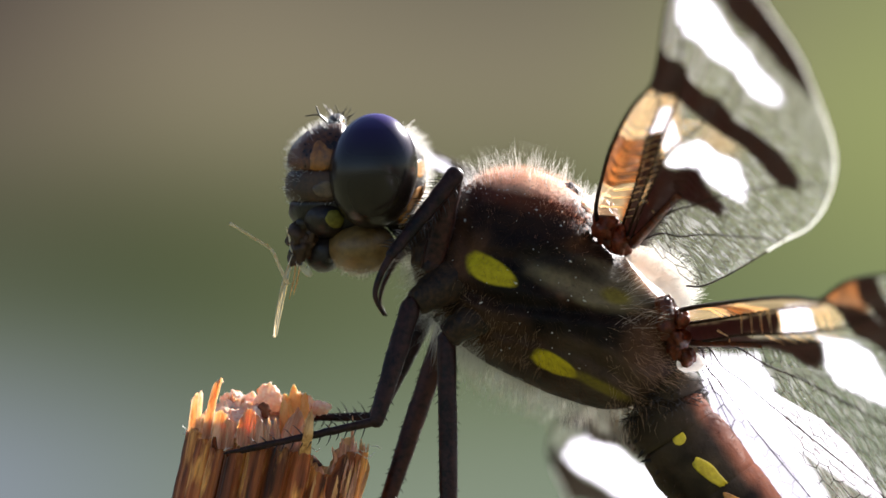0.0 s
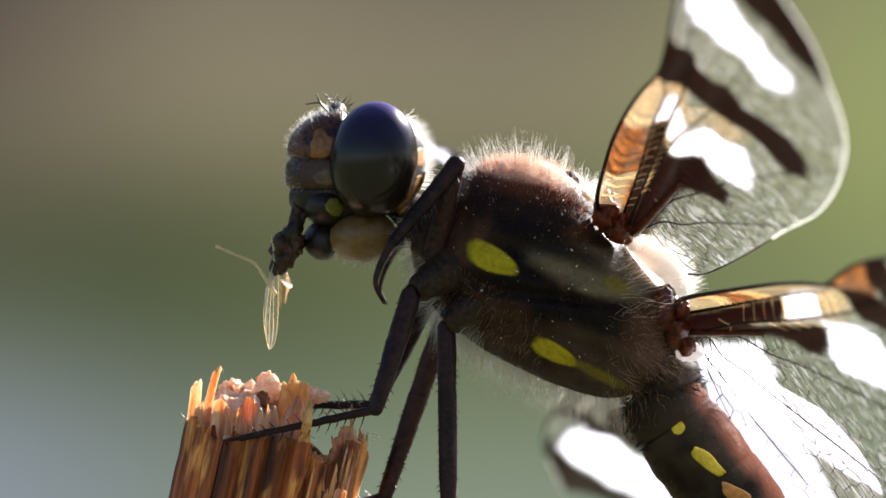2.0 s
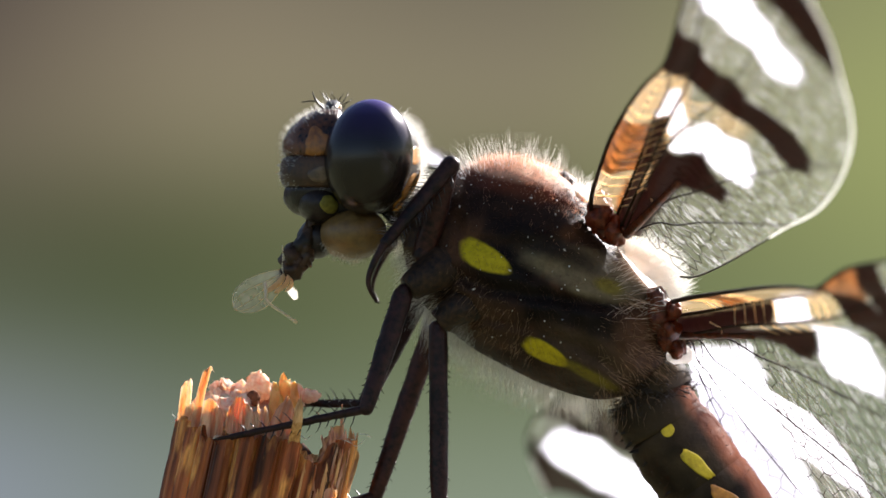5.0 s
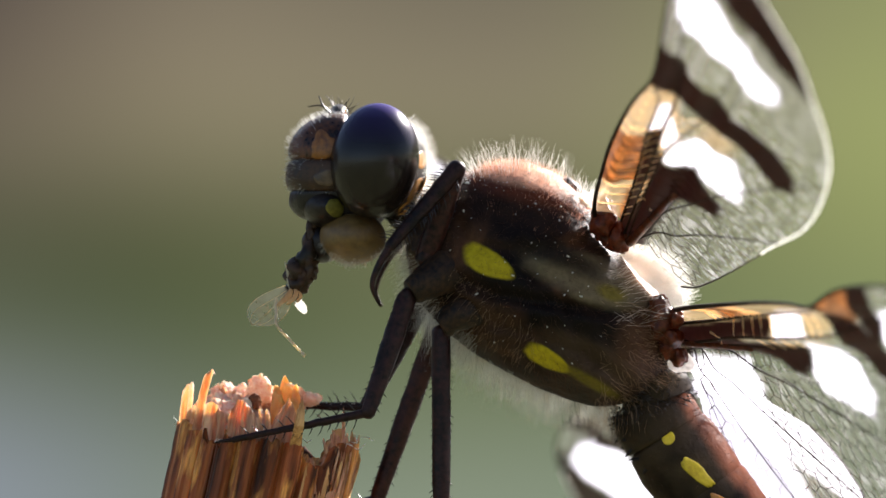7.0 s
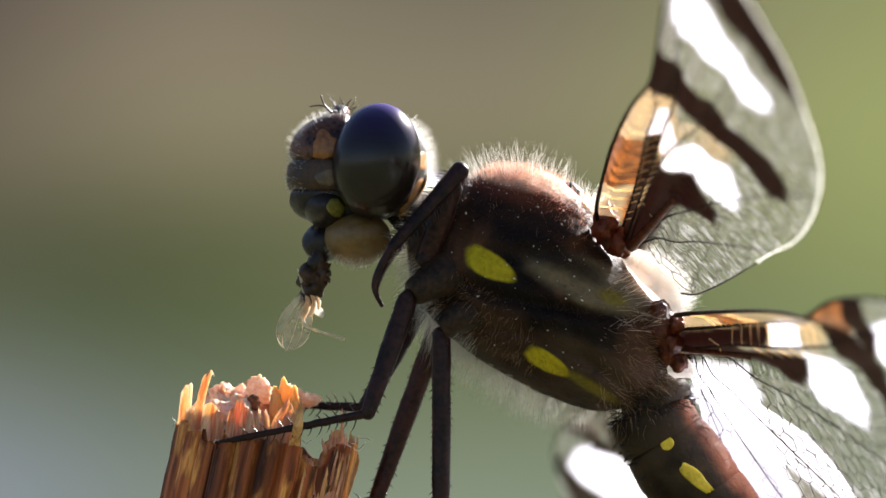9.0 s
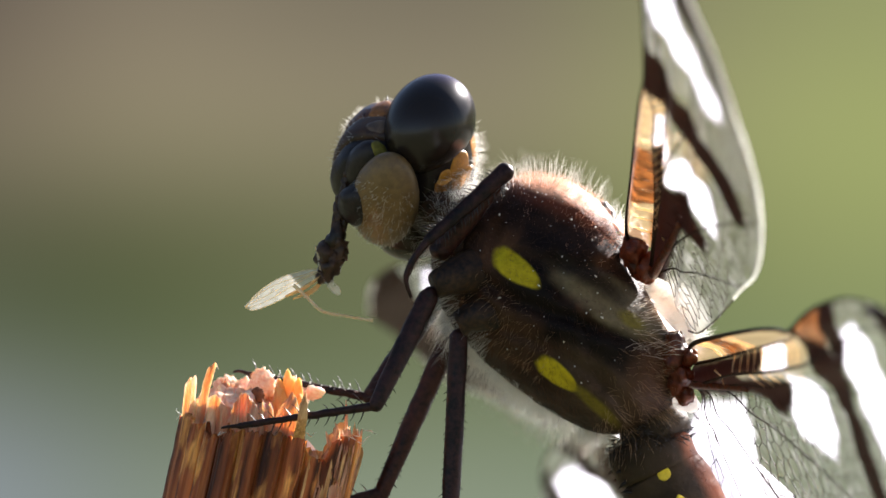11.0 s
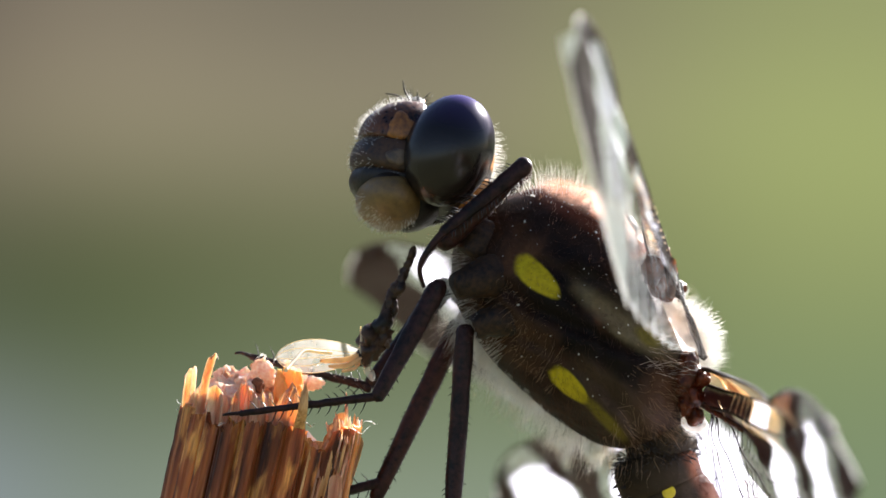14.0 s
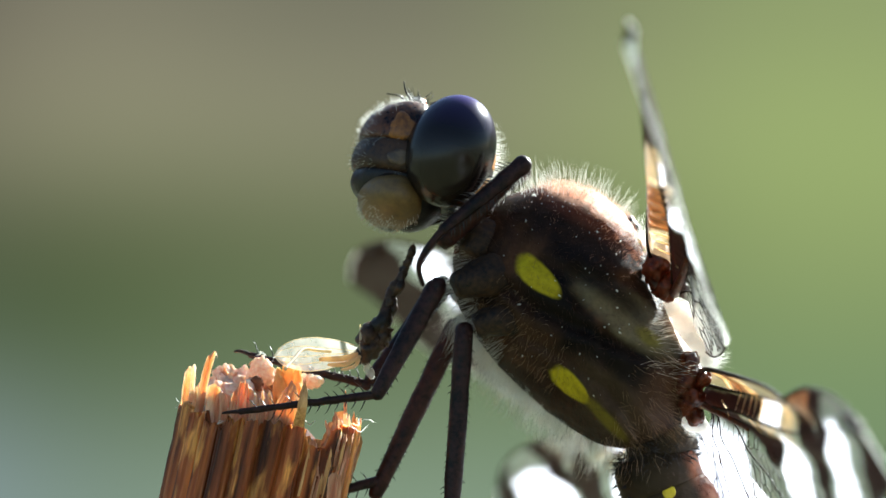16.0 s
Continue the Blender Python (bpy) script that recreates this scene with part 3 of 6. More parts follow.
# ---------------------------------------------------------------- ground and distance
def build_ground():
    m, n, l = mat("meadow_soil")
    p = n.new("ShaderNodeBsdfPrincipled")
    l.new(ramp(n, l, grain(n, l, 6, 8), [(0.3, (0.035, 0.04, 0.018)), (0.7, (0.11, 0.12, 0.055))]), p.inputs["Base Color"])
    p.inputs["Roughness"].default_value = 0.9
    o = n.new("ShaderNodeOutputMaterial")
    l.new(p.outputs[0], o.inputs[0])
    sh = Shell()
    rows = [-400, -60, -12, -3, -1, -0.4, 0, 0.4, 1, 3, 12, 60, 400]
    for y in rows:
        for x in rows:
            sh.v.append(Vector((x, y, -0.42 + (0.01 * noise.noise((x * 2, y * 2, 0)) if abs(x) < 13 and abs(y) < 13 else 0))))
    k = len(rows)
    for j in range(k - 1):
        for i in range(k - 1):
            sh.f.append((j * k + i, j * k + i + 1, j * k + k + i + 1, j * k + k + i))
    tagged(part("ground", sh, m), "dark green meadow soil below the stalk", "ground", kind="structure")


def build_backdrop():
    """The far bank, wholly out of focus: brown shade above, green in the middle, pale water below; its daylight is
    emitted.
    """
    m, n, l = mat("far_bank")
    co = n.new("ShaderNodeTexCoord")
    sep = n.new("ShaderNodeSeparateXYZ")
    l.new(co.outputs["Object"], sep.inputs[0])

    def span(sock, a, b):
        mr = n.new("ShaderNodeMapRange")
        mr.inputs["From Min"].default_value, mr.inputs["From Max"].default_value = a, b
        l.new(sock, mr.inputs["Value"])
        return mr.outputs[0]

    def blend(fac, a, b):
        x = n.new("ShaderNodeMix")
        x.data_type = "RGBA"
        l.new(fac, x.inputs[0])
        l.new(a, x.inputs[6])
        l.new(b, x.inputs[7])
        return x.outputs[2]

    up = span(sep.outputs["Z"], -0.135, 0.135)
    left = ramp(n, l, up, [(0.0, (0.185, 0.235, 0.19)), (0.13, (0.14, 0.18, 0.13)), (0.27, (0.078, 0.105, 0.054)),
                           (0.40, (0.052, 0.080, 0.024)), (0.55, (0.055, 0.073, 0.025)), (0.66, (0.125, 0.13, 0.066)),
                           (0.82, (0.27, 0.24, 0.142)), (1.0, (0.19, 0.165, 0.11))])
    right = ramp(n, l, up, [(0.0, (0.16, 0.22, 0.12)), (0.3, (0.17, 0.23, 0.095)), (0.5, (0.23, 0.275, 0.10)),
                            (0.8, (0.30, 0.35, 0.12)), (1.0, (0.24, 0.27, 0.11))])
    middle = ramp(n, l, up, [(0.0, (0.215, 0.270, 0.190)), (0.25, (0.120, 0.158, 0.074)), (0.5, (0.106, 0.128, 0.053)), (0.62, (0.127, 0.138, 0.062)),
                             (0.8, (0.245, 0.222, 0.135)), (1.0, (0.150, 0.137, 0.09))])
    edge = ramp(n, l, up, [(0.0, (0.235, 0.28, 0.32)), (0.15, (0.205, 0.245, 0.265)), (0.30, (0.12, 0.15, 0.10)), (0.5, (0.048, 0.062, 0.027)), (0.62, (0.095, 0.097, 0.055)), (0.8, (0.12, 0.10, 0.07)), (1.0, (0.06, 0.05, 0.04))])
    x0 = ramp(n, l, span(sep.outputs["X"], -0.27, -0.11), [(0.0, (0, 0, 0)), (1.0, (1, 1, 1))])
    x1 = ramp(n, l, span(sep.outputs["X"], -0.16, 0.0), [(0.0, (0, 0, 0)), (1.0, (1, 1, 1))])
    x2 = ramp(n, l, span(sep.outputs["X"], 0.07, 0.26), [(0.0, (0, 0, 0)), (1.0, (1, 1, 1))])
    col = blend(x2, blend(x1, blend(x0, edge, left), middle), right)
    # the bank glows in place of daylight; a purplish haze is mixed into its colour
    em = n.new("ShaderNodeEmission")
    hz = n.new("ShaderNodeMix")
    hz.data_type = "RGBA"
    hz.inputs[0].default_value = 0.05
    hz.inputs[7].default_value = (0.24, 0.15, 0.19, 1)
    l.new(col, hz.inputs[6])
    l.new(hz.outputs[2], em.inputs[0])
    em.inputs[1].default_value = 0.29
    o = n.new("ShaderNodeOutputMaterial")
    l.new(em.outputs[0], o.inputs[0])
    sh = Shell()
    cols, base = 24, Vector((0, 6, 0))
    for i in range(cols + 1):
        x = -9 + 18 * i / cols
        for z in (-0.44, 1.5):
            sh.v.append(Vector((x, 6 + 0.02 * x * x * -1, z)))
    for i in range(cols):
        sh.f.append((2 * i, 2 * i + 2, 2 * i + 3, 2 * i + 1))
    tagged(part("backdrop", sh, m), "blurred self-lit far bank of green and brown plants above water", "backdrop", kind="structure")


build_ground()
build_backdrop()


# ---------------------------------------------------------------- the broken stalk
STALK_LEAN = -0.22        # sideways per unit of drop


def stalk_axis(y):
    return 487 + STALK_LEAN * (y - 800)


def front_top(x):
    pts = [(310, 766), (345, 762), (352, 768), (378, 768), (384, 788), (412, 792), (418, 775), (500, 790), (545, 800), (552, 822),
           (570, 842), (592, 838), (602, 800), (650, 800)]
    for (a, p), (b, q) in zip(pts, pts[1:]):
        if a <= x <= b:
            return p + (q - p) * (x - a) / (b - a)
    return 790


def splinter(points, width, flat=0.45, seed=0, blunt=0.35, sides=7):
    """A torn flat fibre along plan points: a ridged plate whose top is split into uneven teeth."""
    rnd = random.Random(seed)
    pts = spline(points, 5)
    cols = max(4, int(width / 3.2))
    teeth = [rnd.uniform(0, 1) for _ in range(cols + 1)]
    ridge = [rnd.uniform(-1, 1) for _ in range(cols + 1)]
    sh = Shell()
    n = len(pts)
    thick = max(3.0, width * flat * 0.5)
    total = abs(pts[-1][1] - pts[0][1])
    for side in (-1, 1):
        for i, p in enumerate(pts):
            t = i / (n - 1)
            for k in range(cols + 1):
                u = k / cols * 2 - 1
                drop = (teeth[k] ** 1.5 * (0.16 if width > 12 else 0.05) + 0.22 * abs(u) ** 2) * total * t ** 6 * (0.3 if blunt > 0.8 else 1)
                w = width * 0.5 * (1 - (1 - blunt) * t ** 3)
                dep = side * thick * 0.5 * (1 - 0.7 * t ** 3) * (1 - 0.75 * u * u) + ridge[k] * thick * 0.28
                sh.v.append(at(p[0] + u * w + 0.05 * width * noise.noise((p[1] * 0.06, k, seed)), p[1] + drop, p[2] + dep))
    m = cols + 1
    for side in (0, 1):
        for i in range(n - 1):
            for k in range(cols):
                a = side * n * m + i * m + k
                sh.f.append((a, a + 1, a + m + 1, a + m))
    o = n * m
    for i in range(n - 1):
        for k in (0, cols):
            a = i * m + k
            sh.f.append((a, a + m, a + m + o, a + o))
    for k in range(cols):
        a = (n - 1) * m + k
        sh.f.append((a, a + 1, a + 1 + o, a + o))
    return sh


def chunk(x, y, d, rx, ry, rd, rough=0.5, seed=0, jag=0.0):
    sh = Shell().ball(Vector((0, 0, 0)), (rx * UNIT, rd * UNIT, ry * UNIT), rings=16 if not jag else 26, sides=22 if not jag else 36)
    c = at(x, y, d)
    for i, v in enumerate(sh.v):
        q = v / UNIT
        k = 1 + rough * (noise.noise(q * 0.05 + Vector((seed, 0, 0))) + 0.6 * noise.noise(q * 0.12 + Vector((0, seed, 0))))
        if jag:
            k += jag * (0.6 - abs(noise.noise(q * 0.16 + Vector((seed, 3, 0)))) * 2.2) + jag * 0.7 * noise.noise(q * 0.4 + Vector((0, seed, 5)))
        sh.v[i] = c + v * k
    return sh


def stalk_strip(a0, a1, ring, thick, foot_y, layer, seed):
    """A lengthwise strip of the stalk's wall: fine ridges outside, a torn upper edge."""
    rnd = random.Random(seed * 7 + layer)
    cols = 12
    ridge = [rnd.uniform(-1, 1) for _ in range(cols + 1)]
    tear = [rnd.random() ** 2 for _ in range(cols + 1)]
    drops = [0, 3, 8, 18, 34, 58, 90, 130, 180, 250, 350, 700, 1500, 5000]
    sh = Shell()
    m, n = cols + 1, len(drops) + 1
    lift = rnd.uniform(-4, 8) if layer == 0 else rnd.uniform(-24, -2)
    for face in (0, 1):
        for r in range(n):
            for k in range(m):
                a = a0 + (a1 - a0) * k / cols
                ca, sa = math.cos(a), math.sin(a)
                u = 2 * k / cols - 1
                top = front_top(stalk_axis(800) + ring * ca) + lift + (0 if sa < 0.25 else 14)
                top += tear[k] * (16 if layer == 0 else 30) + 3 * ridge[k]
                y = foot_y if r == n - 1 else top + drops[r]
                rad = ring + (17 if layer == 0 else 7) * (1 - abs(u) ** 2.2) + 1.5 * ridge[k] + 3 * noise.noise((y * 0.02, seed * 3.1, layer)) + 1.5 * noise.noise((y * 0.09, k * 1.7, seed))
                if face:
                    rad -= thick * (0.55 if r == 0 else 1)
                sh.v.append(at(stalk_axis(y) + rad * ca, y, rad * sa))
    o = n * m
    for face in (0, 1):
        for r in range(n - 1):
            for k in range(cols):
                q = face * o + r * m + k
                sh.f.append((q, q + 1, q + m + 1, q + m))
    for r in range(n - 1):
        for k in (0, cols):
            q = r * m + k
            sh.f.append((q, q + m, q + m + o, q + o))
    for k in range(cols):
        sh.f.append((k, k + 1, k + 1 + o, k + o))
    return sh


def shard(x, y, d, rx, ry, rd, seed):
    """An angular crumb with broken faces."""
    rnd = random.Random(seed)
    bm = bmesh.new()
    for _ in range(15):
        p = Vector((rnd.gauss(0, 1), rnd.gauss(0, 1), rnd.gauss(0, 1))).normalized() * rnd.uniform(0.75, 1.15)
        bm.verts.new(at(x + p.x * rx, y + p.z * ry, d + p.y * rd))
    bmesh.ops.convex_hull(bm, input=bm.verts[:])
    sh = Shell()
    bm.verts.index_update()
    sh.v = [v.co.copy() for v in bm.verts]
    sh.f = [tuple(v.index for v in f.verts) for f in bm.faces]
    bm.free()
    return sh


SKYLINE = [(372, 740), (385, 702), (400, 692), (412, 687), (435, 697), (452, 690), (463, 678), (485, 689), (494, 701), (502, 692), (522, 688), (539, 698), (548, 730), (560, 760)]


def build_stalk():
    foot_y = 441 + 0.425 / UNIT
    stalk = empty("plant_stalk", "broken brown plant stalk with splintered orange top", "stalk", at(stalk_axis(800), 800, 0))
    rnd = random.Random(4)
    # ribbed bark and the pale wood under it, strip by strip
    count = 23
    for layer, (ring, thick, material, name) in enumerate(((149, 16, STRAW, "bark_strip"), (130, 15, DRY_WOOD, "wood_strip"))):
        for i in range(count):
            a0, a1 = 2 * math.pi * (i + 0.5 * layer) / count, 2 * math.pi * (i + 1.02 + 0.5 * layer) / count
            part(name, stalk_strip(a0, a1, ring + rnd.uniform(-3, 3), thick, foot_y, layer, i), material, stalk, smooth=False)
    # inner wall and pith
    core = []
    for k, (y, r) in enumerate([(836, 20), (838, 70), (848, 110), (872, 126), (900, 132), (1100, 134), (3000, 134), (foot_y, 134)]):
        core.append((at(stalk_axis(y) - (22 if k < 3 else 0), y, 0), r * UNIT))
    sh = Shell().ring_tube([c for c, r in core], [r for c, r in core], 28)
    for v in sh.v:
        v += Vector((0, 0, 1)) * 9 * UNIT * noise.noise(v * 3500)
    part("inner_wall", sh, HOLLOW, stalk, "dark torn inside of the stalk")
    # upright splinters: points, width, flatness
    for i, (pts, w, fl) in enumerate([
            ([(338, 800, -95), (344, 735, -95), (349, 694, -92)], 17, 0.5), ([(346, 800, -80), (352, 740, -80), (356, 690, -78)], 9, 0.6),
            ([(360, 800, -110), (371, 735, -108), (384, 682, -104), (391, 668, -102)], 15, 0.6),
            ([(352, 790, -100), (360, 742, -100), (366, 722, -98)], 10, 0.6),
            ([(386, 810, -125), (388, 760, -125), (391, 726, -122)], 26, 0.5), ([(404, 805, -120), (407, 760, -122), (403, 730, -120)], 15, 0.8),
            ([(440, 820, -128), (441, 765, -130), (444, 716, -128)], 46, 0.45), ([(424, 815, -135), (426, 775, -135), (433, 748, -132)], 16, 0.6),
            ([(460, 815, -110), (464, 770, -112), (462, 742, -112)], 24, 0.6),
            ([(474, 820, -130), (476, 765, -130), (476, 735, -128)], 9, 0.8), ([(491, 815, -128), (490, 765, -128), (488, 737, -126)], 11, 0.8),
            ([(500, 820, -100), (508, 770, -100), (528, 715, -96)], 24, 0.5), ([(520, 830, -120), (526, 780, -122), (533, 728, -120)], 22, 0.5),
            ([(531, 850, -112), (538, 806, -152), (545, 768, -196), (549, 712, -188)], 19.5, 0.35),
            ([(568, 890, -120), (567, 850, -120), (565, 818, -118)], 16, 0.6),
            ([(597, 880, -100), (600, 830, -100), (606, 790, -98)], 22, 0.5), ([(598, 880, -90), (609, 830, -90), (616, 782, -88)], 18, 0.5),
            ([(610, 880, -70), (622, 830, -70), (626, 778, -68)], 20, 0.5), ([(618, 880, -40), (632, 830, -40), (640, 786, -38)], 15, 0.5),
            ([(622, 830, -20), (624, 790, -20), (624, 733, -18)], 7, 0.7), ([(586, 890, -110), (588, 850, -112), (592, 815, -110)], 14, 0.6),
            ([(505, 800, 60), (503, 740, 60), (500, 708, 60)], 12, 0.6),
            ([(420, 800, 90), (415, 750, 90), (410, 712, 92)], 24, 0.5), ([(462, 800, 110), (460, 750, 110), (463, 705, 108)], 28, 0.5),
            ([(514, 800, -30), (518, 745, -30), (521, 690, -28)], 40, 0.4), ([(414, 800, 0), (410, 745, 0), (409, 690, 0)], 34, 0.5), ([(600, 960, -150), (602, 920, -158), (604, 884, -160)], 25, 0.6)]):
        if max(p[2] for p in pts) < -35 and w not in (19.5, 25):
            pts = [(x, y, -math.sqrt(max(100, 141 ** 2 - (x - stalk_axis(800)) ** 2))) for x, y, d in pts]
        part("splinter", splinter(pts, w, fl, i, 0.88 if i in (0, 1, 2, 4) or w == 25 else 0.62), DRY_WOOD if w == 19.5 else SPLINTER, stalk, smooth=False)
    # torn teeth of the far side of the wall
    for i in range(22):
        x = rnd.uniform(590, 648)
        top = 777 + abs(x - 622) * 0.6 + rnd.uniform(-14, 34)
        d = -math.sqrt(max(60, 150 ** 2 - (x - stalk_axis(800)) ** 2)) + rnd.uniform(0, 22)
        lean = rnd.uniform(-7, 7)
        part("splinter", splinter([(x - lean * 0.3 - 16, top + rnd.uniform(50, 110), d + 22), (x, top + 30, d - 2), (x + lean, top, d - 3)], rnd.uniform(5, 12), 0.6, 40 + i, 0.4),
             SPLINTER if i % 3 else DRY_WOOD, stalk, smooth=False)
    # pale fibres standing off the bark under the notch
    for i in range(18):
        x = rnd.uniform(556, 640)
        top = front_top(x) + rnd.uniform(8, 50)
        d = -math.sqrt(max(400, 168 ** 2 - (x - stalk_axis(830)) ** 2))
        tall = rnd.uniform(40, 120)
        part("fibre", splinter([(x - 0.22 * tall, top + tall, d), (x - 0.1 * tall, top + tall * 0.5, d - 3), (x, top, d - 5)], rnd.uniform(3, 7), 0.6, 80 + i, 0.5), SPLINTER if i % 2 else DRY_WOOD, stalk, smooth=False)
    # crumbled pith
    for i, (x, y, d, rx, ry, rd) in enumerate([(440, 752, -60, 34, 34, 36), (470, 775, -30, 60, 40, 50), (404, 764, -40, 36, 40, 40), (440, 728, 20, 30, 28, 30), (412, 724, 30, 30, 30, 40), (500, 748, 20, 26, 40, 30)]):
        part("pith_crumb", chunk(x, y, d, rx, ry, rd, 0.35, i * 3.7, 0.04), PITH, stalk)
    for x, y, d, rx, ry in ((522, 742, -52, 19, 54), (508, 748, -70, 13, 44), (538, 745, -60, 10, 44)):
        part("pith_column", chunk(x, y, d, rx, ry, 18, 0.3, x, 0.08), GOLDEN_PITH, stalk, "glowing golden column of pith")
    part("pith_crumb", chunk(474, 708, -20, 21, 25, 22, 0.35, 8.0, 0.14), PITH, stalk)
    part("pith_crumb", chunk(566, 722, 30, 17, 11, 12, 0.4, 9.0, 0.2), PITH, stalk)
    # no real hole: a dark lump carries the shade of one
    part("pith_crumb", chunk(464, 727, -66, 14, 12, 12, 0.5, 2.0, 0.12), HOLLOW, stalk, "dark red lump painted as the shaded hole in the pith", smooth=False)
    for i in range(30):
        x = rnd.uniform(378, 548)
        size = rnd.uniform(6, 11)
        sky_y = next(p[1] + (q[1] - p[1]) * (x - p[0]) / (q[0] - p[0]) for p, q in zip(SKYLINE, SKYLINE[1:]) if p[0] <= x <= q[0])
        y = sky_y + size * 0.8 + abs(rnd.gauss(0, 1)) * 20
        d = 40 - (y - sky_y) * 1.5 + rnd.uniform(-25, 25)
        if abs(x - 467) < 17 + size * 0.5 and abs(y - 733) < 13 + size * 0.5:
            continue
        part("pith_crumb", shard(x, y, d, size, size * rnd.uniform(0.8, 1.6), size * 0.8, i), PITH if i % 5 else SPLINTER, stalk, smooth=False)
    for x, y, d, r in ((548, 716, 60, 15), (558, 726, 60, 11), (552, 736, 40, 13)):
        part("pith_crumb", shard(x, y, d, r, r, r, x), PITH, stalk, smooth=False)
    # fine torn threads
    rnd = random.Random(12)
    th = Shell()
    for x, y, d in [(648, 800, -60), (652, 812, -50), (640, 806, -80), (560, 800, -140), (668, 790, -60), (330, 760, -120), (396, 798, -150)]:
        for k in range(2):
            th.hair(at(x, y, d), Vector((rnd.uniform(-1, 1), -0.3, rnd.uniform(-0.4, 1))), rnd.uniform(12, 30) * UNIT, 1.0 * UNIT, Vector((0.5, 0, rnd.uniform(-1, 1))))
    tagged(part("loose_thread", th, HAIR_WHITE, stalk, "pale loose plant threads"), kind="stuff")
    return stalk


build_stalk()


# ---------------------------------------------------------------- the dragonfly
BODY_AT = at(980, 540, 0)
HEAD_AT = at(690, 360, 0)
dragonfly = empty("dragonfly", "dark brown dragonfly with yellow side spots perched on a stalk", "dragonfly", BODY_AT)

thorax_shell = loft([(742, 398, 0, 34, 34, 45), (775, 418, 0, 106, 84, 95), (800, 432, 0, 143, 112, 125), (850, 460, 0, 179, 140, 156), (930, 505, 0, 188, 153, 174),
                     (1010, 550, 0, 146, 150, 176), (1080, 590, 0, 124, 139, 164), (1140, 625, 0, 100, 116, 130), (1182, 650, 0, 58, 72, 80), (1200, 660, 0, 20, 30, 30)],
                    steps=12, sides=120, rough=0.012, scale=900)
# sutures of the side: plan points along each furrow, and its depth
FURROWS = [([(790, 505), (880, 532), (960, 545), (1060, 556), (1140, 560)], 11), ([(870, 585), (960, 604), (1060, 640), (1130, 690)], 8), ([(930, 440), (948, 490), (975, 540)], 7),
           ([(770, 470), (800, 530), (850, 590)], 10), ([(820, 330), (810, 400), (830, 450), (930, 460), (1030, 440), (1080, 420)], 6), ([(1010, 545), (1030, 600), (1060, 650)], 6),
           ([(880, 540), (900, 600), (930, 660)], 6)]


def carve(shell):
    """Presses the furrows into both flanks and adds soft lumps."""
    for i, v in enumerate(shell.v):
        x, y, d = v.x / UNIT + 784, 441 - v.z / UNIT, v.y / UNIT
        if abs(d) < 40:
            continue
        cut = 0
        for line, deep in FURROWS:
            near = 1e9
            for (ax, ay), (bx, by) in zip(line, line[1:]):
                ux, uy = bx - ax, by - ay
                t = max(0, min(1, ((x - ax) * ux + (y - ay) * uy) / (ux * ux + uy * uy)))
                near = min(near, math.hypot(x - ax - ux * t, y - ay - uy * t))
            cut += deep * math.exp(-(near / 9) ** 2) - 0.45 * deep * math.exp(-((near - 22) / 12) ** 2)
        lump = 5 * noise.noise(v * 650) + 2.5 * noise.noise(v * 2200)
        shell.v[i] = v + Vector((0, math.copysign(1, d), 0)) * UNIT * (lump - cut)


carve(thorax_shell)


def below(q):
    """How far a plan point lies under the thorax's axis."""
    return (q[0] - 930) * -0.49 + (q[1] - 505) * 0.87


